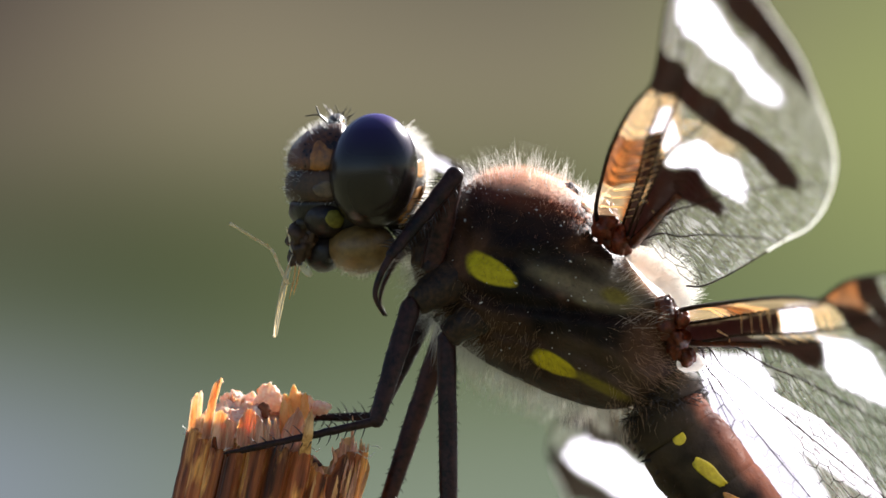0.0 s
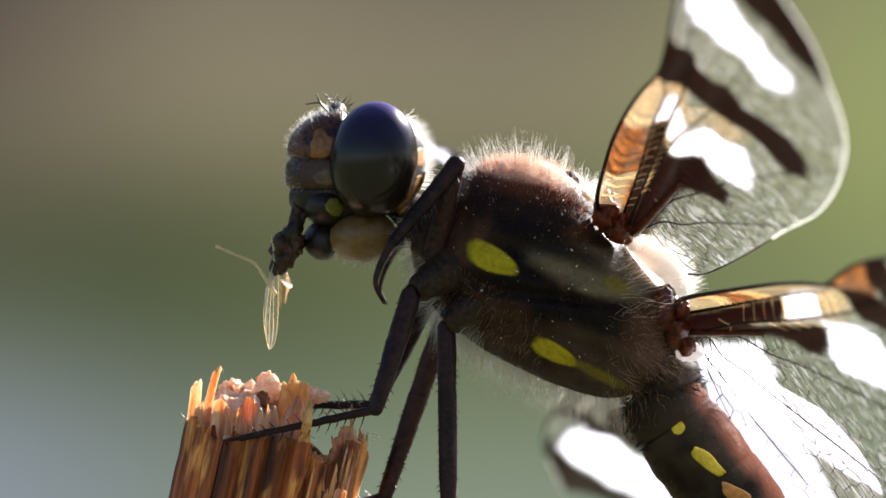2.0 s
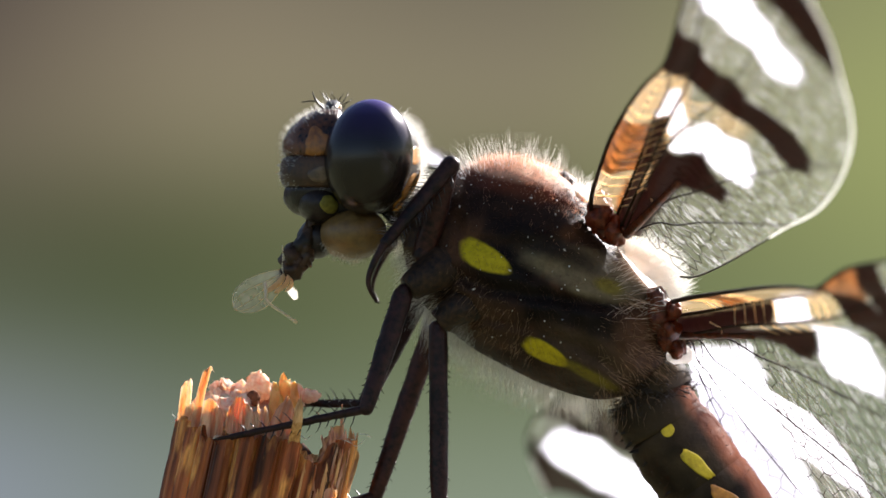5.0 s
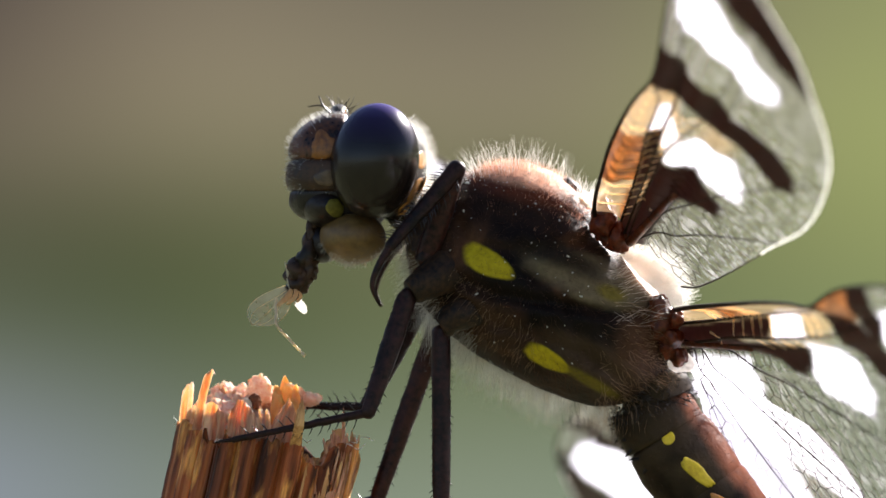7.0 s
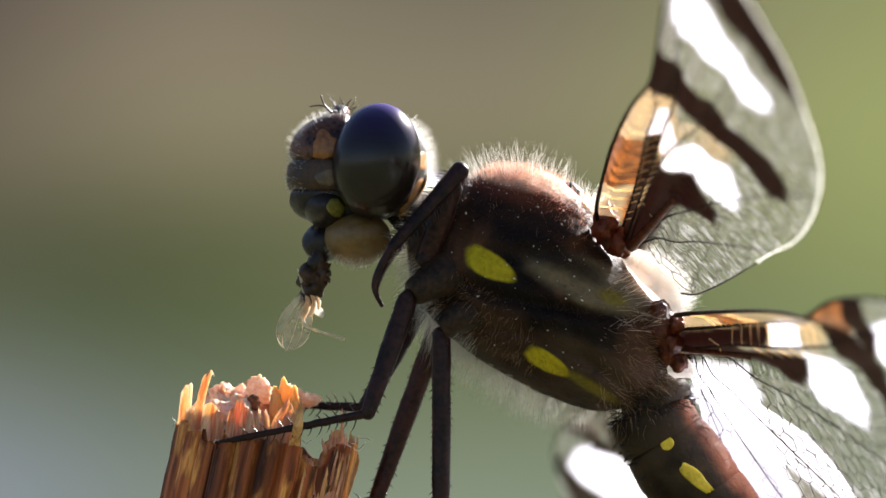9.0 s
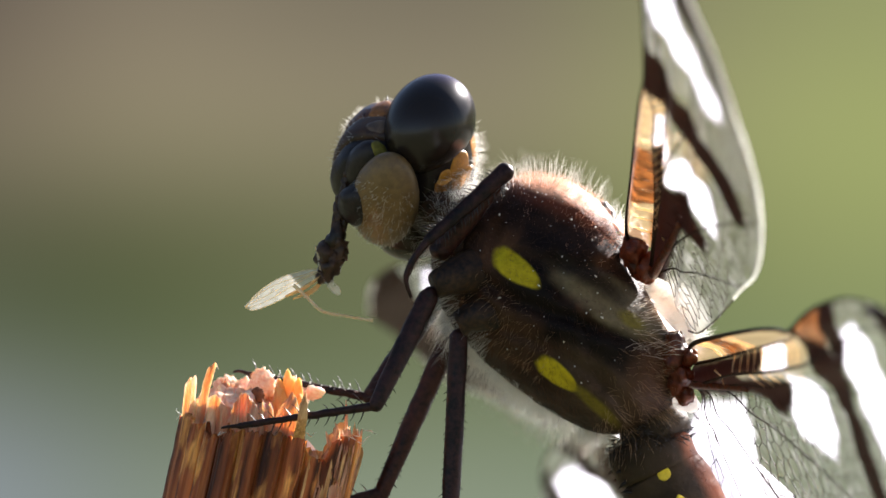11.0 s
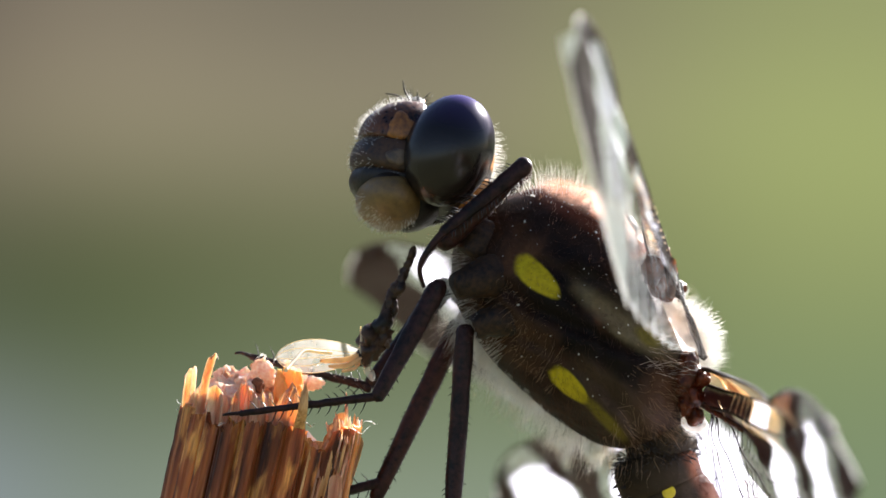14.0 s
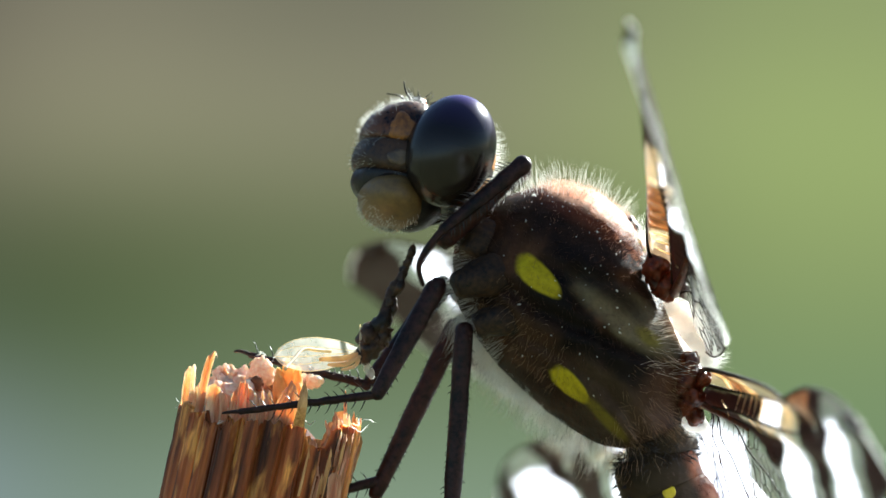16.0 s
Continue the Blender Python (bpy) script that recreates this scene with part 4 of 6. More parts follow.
def build_thorax():
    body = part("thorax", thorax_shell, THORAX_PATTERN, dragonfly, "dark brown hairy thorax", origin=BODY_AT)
    tree = tree_of(thorax_shell)
    # dorsal shield, a thin brown saddle over the front of the back
    sh = Shell()
    rows = 34
    cols = 40
    for j in range(rows + 1):
        v = j / rows
        cx, cy = 800 + 215 * v, 432 + 121 * v
        for i in range(cols + 1):
            th = radians((66 - 42 * v) * (2 * i / cols - 1))
            d = Vector((0.49 * math.cos(th), math.sin(th), 0.87 * math.cos(th))).normalized()
            c = at(cx, cy, 0)
            hit = tree.ray_cast(c + d * 0.02, -d)
            p = hit[0] if hit[0] else c + d * 0.004
            edge = min(1, 5 * min(v, 1 - v, i / cols, 1 - i / cols))
            sh.v.append(p + d * UNIT * (-3 + 8 * edge ** 0.5))
    for j in range(rows):
        for i in range(cols):
            a = j * (cols + 1) + i
            sh.f.append((a, a + 1, a + cols + 2, a + cols + 1))
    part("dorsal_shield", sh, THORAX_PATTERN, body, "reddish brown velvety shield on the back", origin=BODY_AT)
    # soft pale back between the wing roots, lit from behind
    hump = loft([(1098, 446, 0, 4, 4, 20), (1118, 462, 0, 24, 30, 64), (1150, 484, 0, 36, 40, 84), (1180, 508, 0, 36, 40, 84), (1206, 534, 0, 22, 30, 64), (1222, 552, 0, 4, 6, 20)], 6, 44, 0.05, 1500)
    hump.f = [f for f in hump.f if len(f) == 4 and sum(hump.v[k].y for k in f) < -150 * UNIT]
    part("wing_base_membrane", hump, FLAP, body, "pale soft membrane glowing between the wing roots")
    hf = fur(hump, 1800, 34, 0.3, Vector((0.7, -0.1, 0.45)), lambda q, n: 1.0 if n.z > 0.2 or n.x > 0.2 or q[0] > 1150 else 0.1, 0.55, 65, 0.12)
    tagged(part("wing_root_fur", hf, HAIR_WHITE, body, "white hairs round the wing roots"), kind="stuff")
    skirt = fur(thorax_shell, 700, 56, 0.3, Vector((1.3, -0.5, 0.15)), lambda q, n: 1.0 if 1085 < q[0] < 1180 and 420 < q[1] < 580 and n.y < 0.2 else 0, 0.4, 67, 0.15)
    tagged(part("wing_root_fur", skirt, HAIR_PEACH, body, "peach hairs fringing the pale membrane"), kind="stuff")
    flap = chunk(1222, 642, -60, 24, 16, 30, 0.25, 5)
    part("wing_base_membrane", flap, FLAP, body, "pale soft membrane under the hind wing root")
    part("wing_hinge_plate", chunk(1030, 372, 0, 30, 26, 70, 0.18, 3), PALE, body, "pale lit plate between the wing roots")
    for i, (x, y, rx, ry) in enumerate(((1030, 372, 30, 26),)):
        pf = fur(chunk(x, y, -20, rx, ry, 75, 0.18, i + 1), 700, 30, 0.36, Vector((0.5, -0.2, 0.4)), lambda q, n: 1.0, 0.4, 60 + i, 0.1)
        tagged(part("wing_root_fur", pf, HAIR_WHITE, body, "white hairs round the wing roots"), kind="stuff")
    part("scutellum", Shell().ring_tube([at(985, 336, -26), at(1005, 340, -34), at(1022, 348, -34), at(1042, 357, -28)], [10 * UNIT, 19 * UNIT, 14 * UNIT, 1 * UNIT], 10), BLACK, body, "black pointed tip of the back shield")
    for x, y, d, rx, ry in ((1074, 398, -100, 24, 36), (1098, 425, -96, 26, 26), (1120, 420, -104, 14, 12), (1178, 566, -100, 24, 40), (1200, 606, -98, 20, 30), (1214, 632, -90, 16, 16), (1206, 566, -112, 14, 18)):
        part("wing_root", chunk(x, y, d, rx, ry, 28, 0.35, x * 0.1, 0.05), SCLERITE, body, "orange brown wing root")
    for a, b in (((815, 490, -100), (736, 538, -138)), ((850, 560, -110), (792, 596, -118)), ((815, 490, 100), (765, 545, 90)), ((850, 560, 90), (792, 590, 55)), ((770, 440, -60), (748, 478, -90))):
        ps = [at(*p) for p in spline([a, ((a[0] + b[0]) / 2, (a[1] + b[1]) / 2 - 4, (a[2] + b[2]) / 2 - 6 * (1 if a[2] < 0 else -1)), b], 6)]
        sh = Shell().ring_tube(ps, [UNIT * ((34 if a[0] == 850 else 44) - (14 if a[0] == 850 else 22) * (i / 12) ** 1.3) * (1 + 0.1 * noise.noise((i * 0.7, a[0], 0))) for i in range(13)], 18)
        for v in sh.v:
            v += Vector((noise.noise(v * 2500), noise.noise(v * 2500 + Vector((7, 0, 0))), noise.noise(v * 2500 + Vector((0, 7, 0))))) * 4 * UNIT
        part("coxa", sh, THORAX, body)
    # fur
    up = Vector((-0.15, 0, 0.6))
    part_hair = fur(thorax_shell, 1900, 46, 0.17, up, lambda q, n: 1.0 if below(q) < (-118 if q[0] > 860 else -80) and abs(q[2]) < 80 and q[0] < 1010 else 0, 0.25, 3, 0.1)
    tagged(part("back_fur", part_hair, HAIR_WHITE, body, "fine white hairs on the back"), kind="stuff")
    rear = fur(thorax_shell, 350, 30, 0.24, Vector((0.9, 0.2, 0.4)), lambda q, n: 1.0 if q[0] > 1110 and n.z > 0.6 and q[2] > -60 else 0, 0.35, 5, 0.1)
    tagged(part("wing_root_fur", rear, HAIR_WHITE, body, "white hairs round the wing roots"), kind="stuff")
    belly = fur(thorax_shell, 7000, 66, 0.2, Vector((0.35, 0.15, -0.8)), lambda q, n: 1.0 if below(q) > 96 and n.y > -0.12 and q[2] < 135 and q[0] > 770 else 0, 0.32, 7, 0.4)
    tagged(part("belly_fur", belly, HAIR_WHITE, body, "long white hairs below"), kind="stuff")
    side = fur(thorax_shell, 2200, 22, 0.26, Vector((0.6, 0, -0.5)), lambda q, n: 1.0 if n.y < -0.2 else 0, 0.4, 9, 0.4)
    tagged(part("side_fur", side, HAIR_BROWN, body, "short brown hairs on the side"), kind="stuff")
    tan = fur(thorax_shell, 1800, 34, 0.28, Vector((0.5, -0.5, -0.1)), lambda q, n: (1.0 if q[0] > 1110 else 0.4) if q[0] > 1070 and n.y < -0.1 and n.z < 0.5 else 0, 0.45, 15, 0.3)
    tagged(part("rear_side_fur", tan, HAIR_TAN, body, "tan hairs at the rear of the side"), kind="stuff")
    flank = fur(thorax_shell, 1500, 26, 0.2, Vector((-0.3, -0.3, -0.6)), lambda q, n: 1.0 if 780 < q[0] < 960 and 45 < below(q) < 125 and n.y < -0.1 else 0, 0.45, 17, 0.4)
    tagged(part("flank_fur", flank, HAIR_TAN, body, "tan hairs on the lower front of the side"), kind="stuff")
    velvet = fur(thorax_shell, 13000, 14, 0.19, Vector((0.05, -0.25, 0.4)), lambda q, n: (1.0 if below(q) < -136 else 0.25 if below(q) < -118 else 0.04) if below(q) < -66 and q[0] < 1040 and q[2] < 60 else 0, 0.4, 8, 0.1)
    tagged(part("velvet_fur", velvet, HAIR_RUST, body, "short rusty velvet on the back"), kind="stuff")
    front = fur(thorax_shell, 3000, 44, 0.2, Vector((-0.6, 0, -0.5)), lambda q, n: 1.0 if q[0] < 860 and n.z < 0.2 and below(q) > 45 and abs(q[2]) < 105 else 0, 0.4, 11, 0.4)
    tagged(part("chest_fur", front, HAIR_WHITE, body, "white hairs on the chest"), kind="stuff")
    glint = fur(thorax_shell, 1300, 12, 0.3, Vector((-0.2, -0.2, 0.3)), lambda q, n: 1.0 if n.z > 0.05 and n.y < 0.3 and q[0] < 1040 else 0, 0.4, 13, 0.1)
    tagged(part("short_fur", glint, HAIR_BROWN, body, "short brown velvet hairs"), kind="stuff")
    rnd = random.Random(77)
    # tiny white balls stand in for sun glints on the thorax hairs
    glint_balls = Shell()
    for i in range(120):
        x, y = rnd.uniform(800, 1110), 330 + 330 * rnd.random() ** 2.2
        h = tree.ray_cast(at(x, y, -900), Vector((0, 1, 0)))
        if h[0]:
            r = rnd.choice((0.5, 0.6, 0.7, 0.9, 1.6)) * UNIT
            glint_balls.ball(h[0] - Vector((0, 5 * UNIT, 0)), (r, r * 0.6, r * rnd.uniform(0.4, 2.2)), Matrix.Rotation(rnd.uniform(0, 3), 3, "Y"), 4, 6)
    tagged(part("glint_specks", glint_balls, HAIR_WHITE, body, "pale specks standing for glints on the short hairs"), kind="stuff")
    return body


build_thorax()


def build_abdomen():
    hub = part("abdomen", loft([(1168, 668, 0, 50, 60, 60), (1180, 690, 0, 62, 66, 66), (1190, 712, 0, 62, 62, 66)], 4, 36, 0.03), ABDOMEN, dragonfly,
               "narrow brown abdomen with yellow side spots", origin=at(1175, 680, 0))
    axis = [(1162, 712), (1195, 768), (1265, 862), (1350, 975), (1440, 1095), (1530, 1215), (1620, 1330), (1700, 1440), (1760, 1530)]
    half = [70, 80, 84, 78, 70, 62, 56, 50, 42]
    for i in range(8):
        (x0, y0), (x1, y1) = axis[i], axis[i + 1]
        h0, h1 = half[i], half[i + 1]
        rows = []
        for t, g in ((0, 0.80), (0.06, 0.96), (0.25, 1.03), (0.55, 1.04), (0.85, 1.0), (1.0, 0.985), (1.10, 0.93)):
            h = (h0 + (h1 - h0) * t) * g
            rows.append((x0 + (x1 - x0) * t, y0 + (y1 - y0) * t, 0, h, h * 0.95, h * 0.92))
        sh = loft(rows, 4, 36, 0.03, 1200)
        seg = part("abdomen_segment", sh, ABDOMEN, hub)
        tree = tree_of(sh)
        if i == 1:
            part("yellow_spot", drape(tree, 1219, 790, 13, 14, 20, 2.5, 0.12, 0, 7), YELLOW, hub, "yellow side spot")
            part("yellow_spot", drape(tree, 1274, 853, 44, 15, 38, 2.5, 0.35, 0.25, 9), YELLOW, hub, "orange yellow side spot")
        elif 1 < i < 6:
            part("yellow_spot", drape(tree, x0 + (x1 - x0) * 0.5 + 20, y0 + (y1 - y0) * 0.5 - 6, 40, 15, 36, 2.5, 0.3, -0.2, 8 + i), OCHRE, hub, "orange yellow side spot")
        f = fur(sh, 320, 11, 0.3, Vector((0.1, 0, 0)), lambda q, n: 1.0 if i == 0 or n.z > 0.3 or n.z < -0.4 else 0.2, 0.4, 20 + i, 0.2)
        tagged(part("abdomen_fur", f, HAIR_BROWN, hub, "short hairs on the abdomen"), kind="stuff")
    ruff = fur(loft([(1160, 690, 0, 56, 60, 60), (1172, 708, 0, 68, 68, 68), (1182, 730, 0, 72, 72, 70)], 4, 36, 0.03), 420, 24, 1.0, Vector((0.1, -0.3, -0.3)), lambda q, n: 1.0 if n.y < 0.4 else 0, 0.6, 44, 0.3)
    tagged(part("joint_fur", ruff, HAIR_BLACK, hub, "ragged black hairs at the base of the abdomen"), kind="stuff")
    tuft = fur(loft([(1120, 690, 0, 40, 66, 70), (1150, 712, 0, 50, 62, 76), (1178, 730, 0, 60, 60, 70)], 4, 36, 0.03), 90, 34, 0.28, Vector((0.1, -0.5, -0.9)), lambda q, n: 1.0 if n.y < 0.1 and n.z < 0.3 else 0, 0.4, 46, 0.3)
    tagged(part("joint_fur", tuft, HAIR_TAN, hub, "pale hanging hairs at the base of the abdomen"), kind="stuff")
    keel = Shell()
    for i in range(22):
        t = i / 21
        x, y = 1112 + 95 * t ** 1.2, 770 + 120 * t
        keel.hair(at(x + 10, y, -20 + 30 * math.sin(i * 2.1)), Vector((-0.8, 0, -0.5 + 0.5 * math.sin(i * 3.3))), (14 + 8 * math.sin(i * 1.7)) * UNIT, 4 * UNIT, Vector((0, 0, -0.3)))
    part("keel_bristles", keel, BLACK, hub, "dark ragged bristles under the abdomen")
    return hub


ABDOMEN_OB = build_abdomen()


def build_head():
    sk = Shell().ball(at(622, 350, 0), (70 * UNIT, 92 * UNIT, 92 * UNIT), rough=0.05)
    head = part("head", sk, BLACK, dragonfly, "dark head with big black eyes", origin=HEAD_AT)
    tilt = Matrix.Rotation(radians(6), 3, "Y")
    for sgn in (-1, 1):
        e = Shell().ball(at(661, 303, 104 * sgn), (78 * UNIT, 84 * UNIT, 102 * UNIT), tilt, 48, 64)
        part("eye", e, EYE, head, "large glossy black compound eye with a painted violet sheen", origin=at(661, 303, 104 * sgn))
    occ = Shell().ball(at(692, 312, 0), (61 * UNIT, 150 * UNIT, 90 * UNIT), tilt, 32, 48, 0.02)
    part("occiput", occ, BLACK, head, "black rear rim of the head with orange spots")
    t_occ = tree_of(occ)
    for x, y, rx, ry, tn, k in ((741, 292, 10, 18, 4, 1), (734, 350, 11, 30, 28, 2), (714, 384, 9, 18, 38, 3)):
        part("orange_spot", drape(t_occ, x, y, rx, ry, tn, 3, 0.2, 0, k), OCHRE, head, "orange spot behind the eye")
    def plate(rows, back=600):
        """A face plate as level rings: height, front edge, half-width."""
        sh, sides = Shell(), 44
        pts = spline(rows, 6)
        for y, xf, wd in pts:
            for k in range(sides):
                th = 2 * math.pi * k / sides
                c, d = math.cos(th), math.sin(th)
                p = at(back + (xf - back) * math.copysign(abs(c) ** 0.8, c) * (1 if c > 0 else 0.3), y, wd * math.copysign(abs(d) ** 0.9, d))
                sh.v.append(p + Vector((noise.noise(p * 1800), noise.noise(p * 1800 + Vector((9, 0, 0))), 0)) * 2.2 * UNIT)
        for i in range(len(pts) - 1):
            for k in range(sides):
                a, b = i * sides + k, i * sides + (k + 1) % sides
                sh.f.append((a, b, b + sides, a + sides))
        sh.f.append(tuple(range(sides - 1, -1, -1)))
        sh.f.append(tuple(range((len(pts) - 1) * sides, len(pts) * sides)))
        return sh

    fr = plate([(214, 588, 10), (220, 566, 52), (234, 540, 76), (254, 520, 90), (276, 510, 96), (294, 509, 97), (302, 516, 94), (308, 540, 80)])
    part("forehead", fr, FRONS, head, "dark brown hairy forehead with orange sides")
    part("orange_spot", drape(tree_of(fr), 560, 272, 24, 34, 14, 1.2, 0.4, 0, 5), FRONS_ORANGE, head, "dull orange cheek patch")
    cl = plate([(296, 540, 80), (302, 516, 94), (312, 508, 99), (330, 505, 100), (346, 507, 98), (356, 514, 92), (362, 535, 76)])
    part("clypeus", cl, FACE, head, "grey brown face plate")
    part("face_patch", drape(tree_of(cl), 566, 330, 20, 17, 10, 1.6, 0.3, 0, 8), FACE_PALE, head, "paler tan side of the face plate")
    lb = plate([(350, 540, 74), (357, 516, 86), (372, 512, 84), (388, 516, 74), (400, 526, 56), (408, 544, 36), (411, 566, 16)])
    part("labrum", lb, BLACK, head, "glossy black upper lip")
    mp = Shell().ball(at(580, 384, -26), (46 * UNIT, 74 * UNIT, 38 * UNIT), None, 24, 36, 0.05)
    part("cheek", mp, BLACK, head)
    part("yellow_spot", drape(tree_of(mp), 583, 386, 18, 18, 30, 1.5, 0.3, 0, 9), CHEEK, head, "dull yellow cheek spot")
    mand = Shell().ball(at(572, 448, 0), (34 * UNIT, 46 * UNIT, 36 * UNIT), Matrix.Rotation(radians(30), 3, "Y"), 22, 30, 0.12, 1500)
    jaw = part("mandible", mand, BLACK, head, "black jaw", origin=at(572, 448, 0))
    lo = at(655, 430, 0)
    labium = Shell().ball(at(640, 438, -16), (60 * UNIT, 104 * UNIT, 48 * UNIT), Matrix.Rotation(radians(-4), 3, "Y"), 28, 40, 0.03)
    lab = part("labium", labium, LABIUM, head, "tan rounded lower lip", origin=lo)
    vertex = Shell().ball(at(596, 222, 0), (18 * UNIT, 42 * UNIT, 20 * UNIT), None, 18, 26, 0.12, 1500)
    part("ocellar_bump", vertex, BLACK, head, "shiny bump with small eyes")
    # the pale colour stands in for the white glint on each simple eye
    for d in (-22, 22):
        part("ocellus", Shell().ball(at(603, 214, d), (7 * UNIT, 7 * UNIT, 7 * UNIT), None, 12, 16), PALE, head, "small simple eye painted pale for its glint")
    for d, tip in ((-30, (559, 188)), (28, (540, 206))):
        pts = spline([(598, 238, d), (582, 220, d - 4), (566, 204, d - 8), (tip[0], tip[1], d - 10)], 5)
        part("antenna", Shell().ring_tube([at(*p) for p in pts], [(3.4 - 2.6 * i / (len(pts) - 1)) * UNIT for i in range(len(pts))], 6), BLACK, head, "short thin black antenna")
    f1 = fur(fr, 800, 14, 0.28, Vector((-0.4, 0, 0.4)), lambda q, n: 1.0 if n.x < 0.2 and n.y > -0.6 else 0.04, 0.4, 31, 0)
    f1v = fur(vertex, 40, 24, 0.9, Vector((-0.3, 0, 0.6)), lambda q, n: 1.0, 0.4, 32, 0)
    tagged(part("face_hairs", f1, HAIR_WHITE, head, "short pale hairs on the forehead"), kind="stuff")
    tagged(part("crown_bristles", f1v, HAIR_BLACK, head, "black bristles on the crown"), kind="stuff")
    f2 = fur(occ, 1300, 22, 0.24, Vector((0.8, -0.1, 0.0)), lambda q, n: (1.0 if n.y > -0.25 else 0.03) if n.x > 0.3 else 0, 0.35, 33, 0)
    tagged(part("rear_head_fur", f2, HAIR_WHITE, head, "white hairs behind the eyes"), kind="stuff")
    f3 = fur(cl, 420, 10, 0.32, Vector((-0.5, 0, 0)), lambda q, n: 1.0 if n.x < 0 and n.y > -0.6 else 0, 0.4, 34, 0)
    tagged(part("face_hairs", f3, HAIR_WHITE, head, "short pale hairs on the face"), kind="stuff")
    f4 = fur(labium, 420, 12, 0.34, Vector((-0.2, 0, -0.6)), lambda q, n: 1.0 if n.z < -0.3 and n.y > -0.35 else 0, 0.4, 35, 0)
    tagged(part("lip_hairs", f4, HAIR_WHITE, lab, "pale hairs under the lip"), kind="stuff")
    neck = loft([(700, 372, 0, 30, 34, 40), (730, 390, 0, 40, 44, 48), (765, 410, 0, 60, 60, 60)], 4, 24)
    nk = part("neck", neck, THORAX, dragonfly)
    nf = fur(neck, 700, 34, 0.25, Vector((0.1, -0.2, 0.5)), lambda q, n: 1.0 if n.z > -0.4 else 0.3, 0.5, 36, 0)
    tagged(part("neck_fur", nf, HAIR_WHITE, nk, "white hairs round the neck"), kind="stuff")
    return head, lab, jaw


HEAD_OB, LABIUM_OB, JAW_OB = build_head()


# ---------------------------------------------------------------- wings
# outlines and main veins: share of the span, millimetres over the chord; patches as outlines in the same numbers
FORE = dict(length=0.042, lobe=False,
            lead=[(0, -0.7), (0.04, -0.98), (0.09, -1.16), (0.184, -1.43), (0.294, -1.42), (0.388, -1.24), (0.477, -0.93), (0.56, -1.12), (0.65, -1.45), (0.755, -1.65), (0.88, -1.2), (0.96, -0.3), (1, 0.6)],
            trail=[(0, 3.9), (0.03, 4.5), (0.117, 5.3), (0.22, 6.05), (0.3, 6.6), (0.39, 7.3), (0.49, 7.5), (0.61, 7.2), (0.695, 6.5), (0.769, 5.5), (0.863, 4.1), (0.93, 2.6), (1, 0.8)],
            sub=[(0, 0.3), (0.09, 0.16), (0.19, -0.02), (0.309, -0.26), (0.40, -0.3), (0.45, -0.55), (0.477, -0.93)],
            rad=[(0, 0.72), (0.1, 0.58), (0.235, 0.42), (0.336, 0.26), (0.453, 0.22), (0.6, -0.35), (0.8, -0.75), (1, 0.6)],
            med=[(0, 0.95), (0.12, 0.8), (0.20, 0.78), (0.318, 0.80), (0.37, 1.1), (0.5, 1.75), (0.7, 1.9), (0.9, 1.2), (1, 0.65)],
            bars=((0.04, 0.45, 15, 0.018), (0.02, 0.44, 17, 0.045), (0.10, 0.40, 15, 0.045)), strut=(0.20, 1.1, 1.9))
HIND = dict(length=0.041, lobe=True,
            lead=[(0, -0.25), (0.035, -0.46), (0.111, -0.7), (0.299, -0.9), (0.40, -0.86), (0.455, -0.72), (0.551, -1.42), (0.65, -1.75), (0.75, -1.85), (0.88, -1.3), (1, 0.4)],
            trail=[(0, 7.5), (0.03, 9.4), (0.12, 11.6), (0.25, 12.6), (0.4, 12.0), (0.55, 10.4), (0.7, 8.2), (0.83, 5.8), (0.94, 3.0), (1, 0.9)],
            sub=[(0, 0.46), (0.1, 0.34), (0.206, 0.15), (0.351, -0.15), (0.43, -0.3), (0.46, -0.72)],
            rad=[(0, 1.4), (0.08, 1.15), (0.168, 0.95), (0.28, 0.98), (0.371, 0.9), (0.464, 0.74), (0.6, 0.1), (0.8, -0.6), (1, 0.4)],
            med=[(0, 1.6), (0.15, 1.5), (0.25, 1.75), (0.34, 1.6), (0.5, 2.1), (0.7, 2.0), (0.9, 1.2), (1, 0.5)],
            bars=((0.05, 0.20, 8, 0.055), (0.16, 0.42, 10, 0.0), (0.22, 0.40, 6, 0.02)), strut=(0.17, 1.25, 1.75))
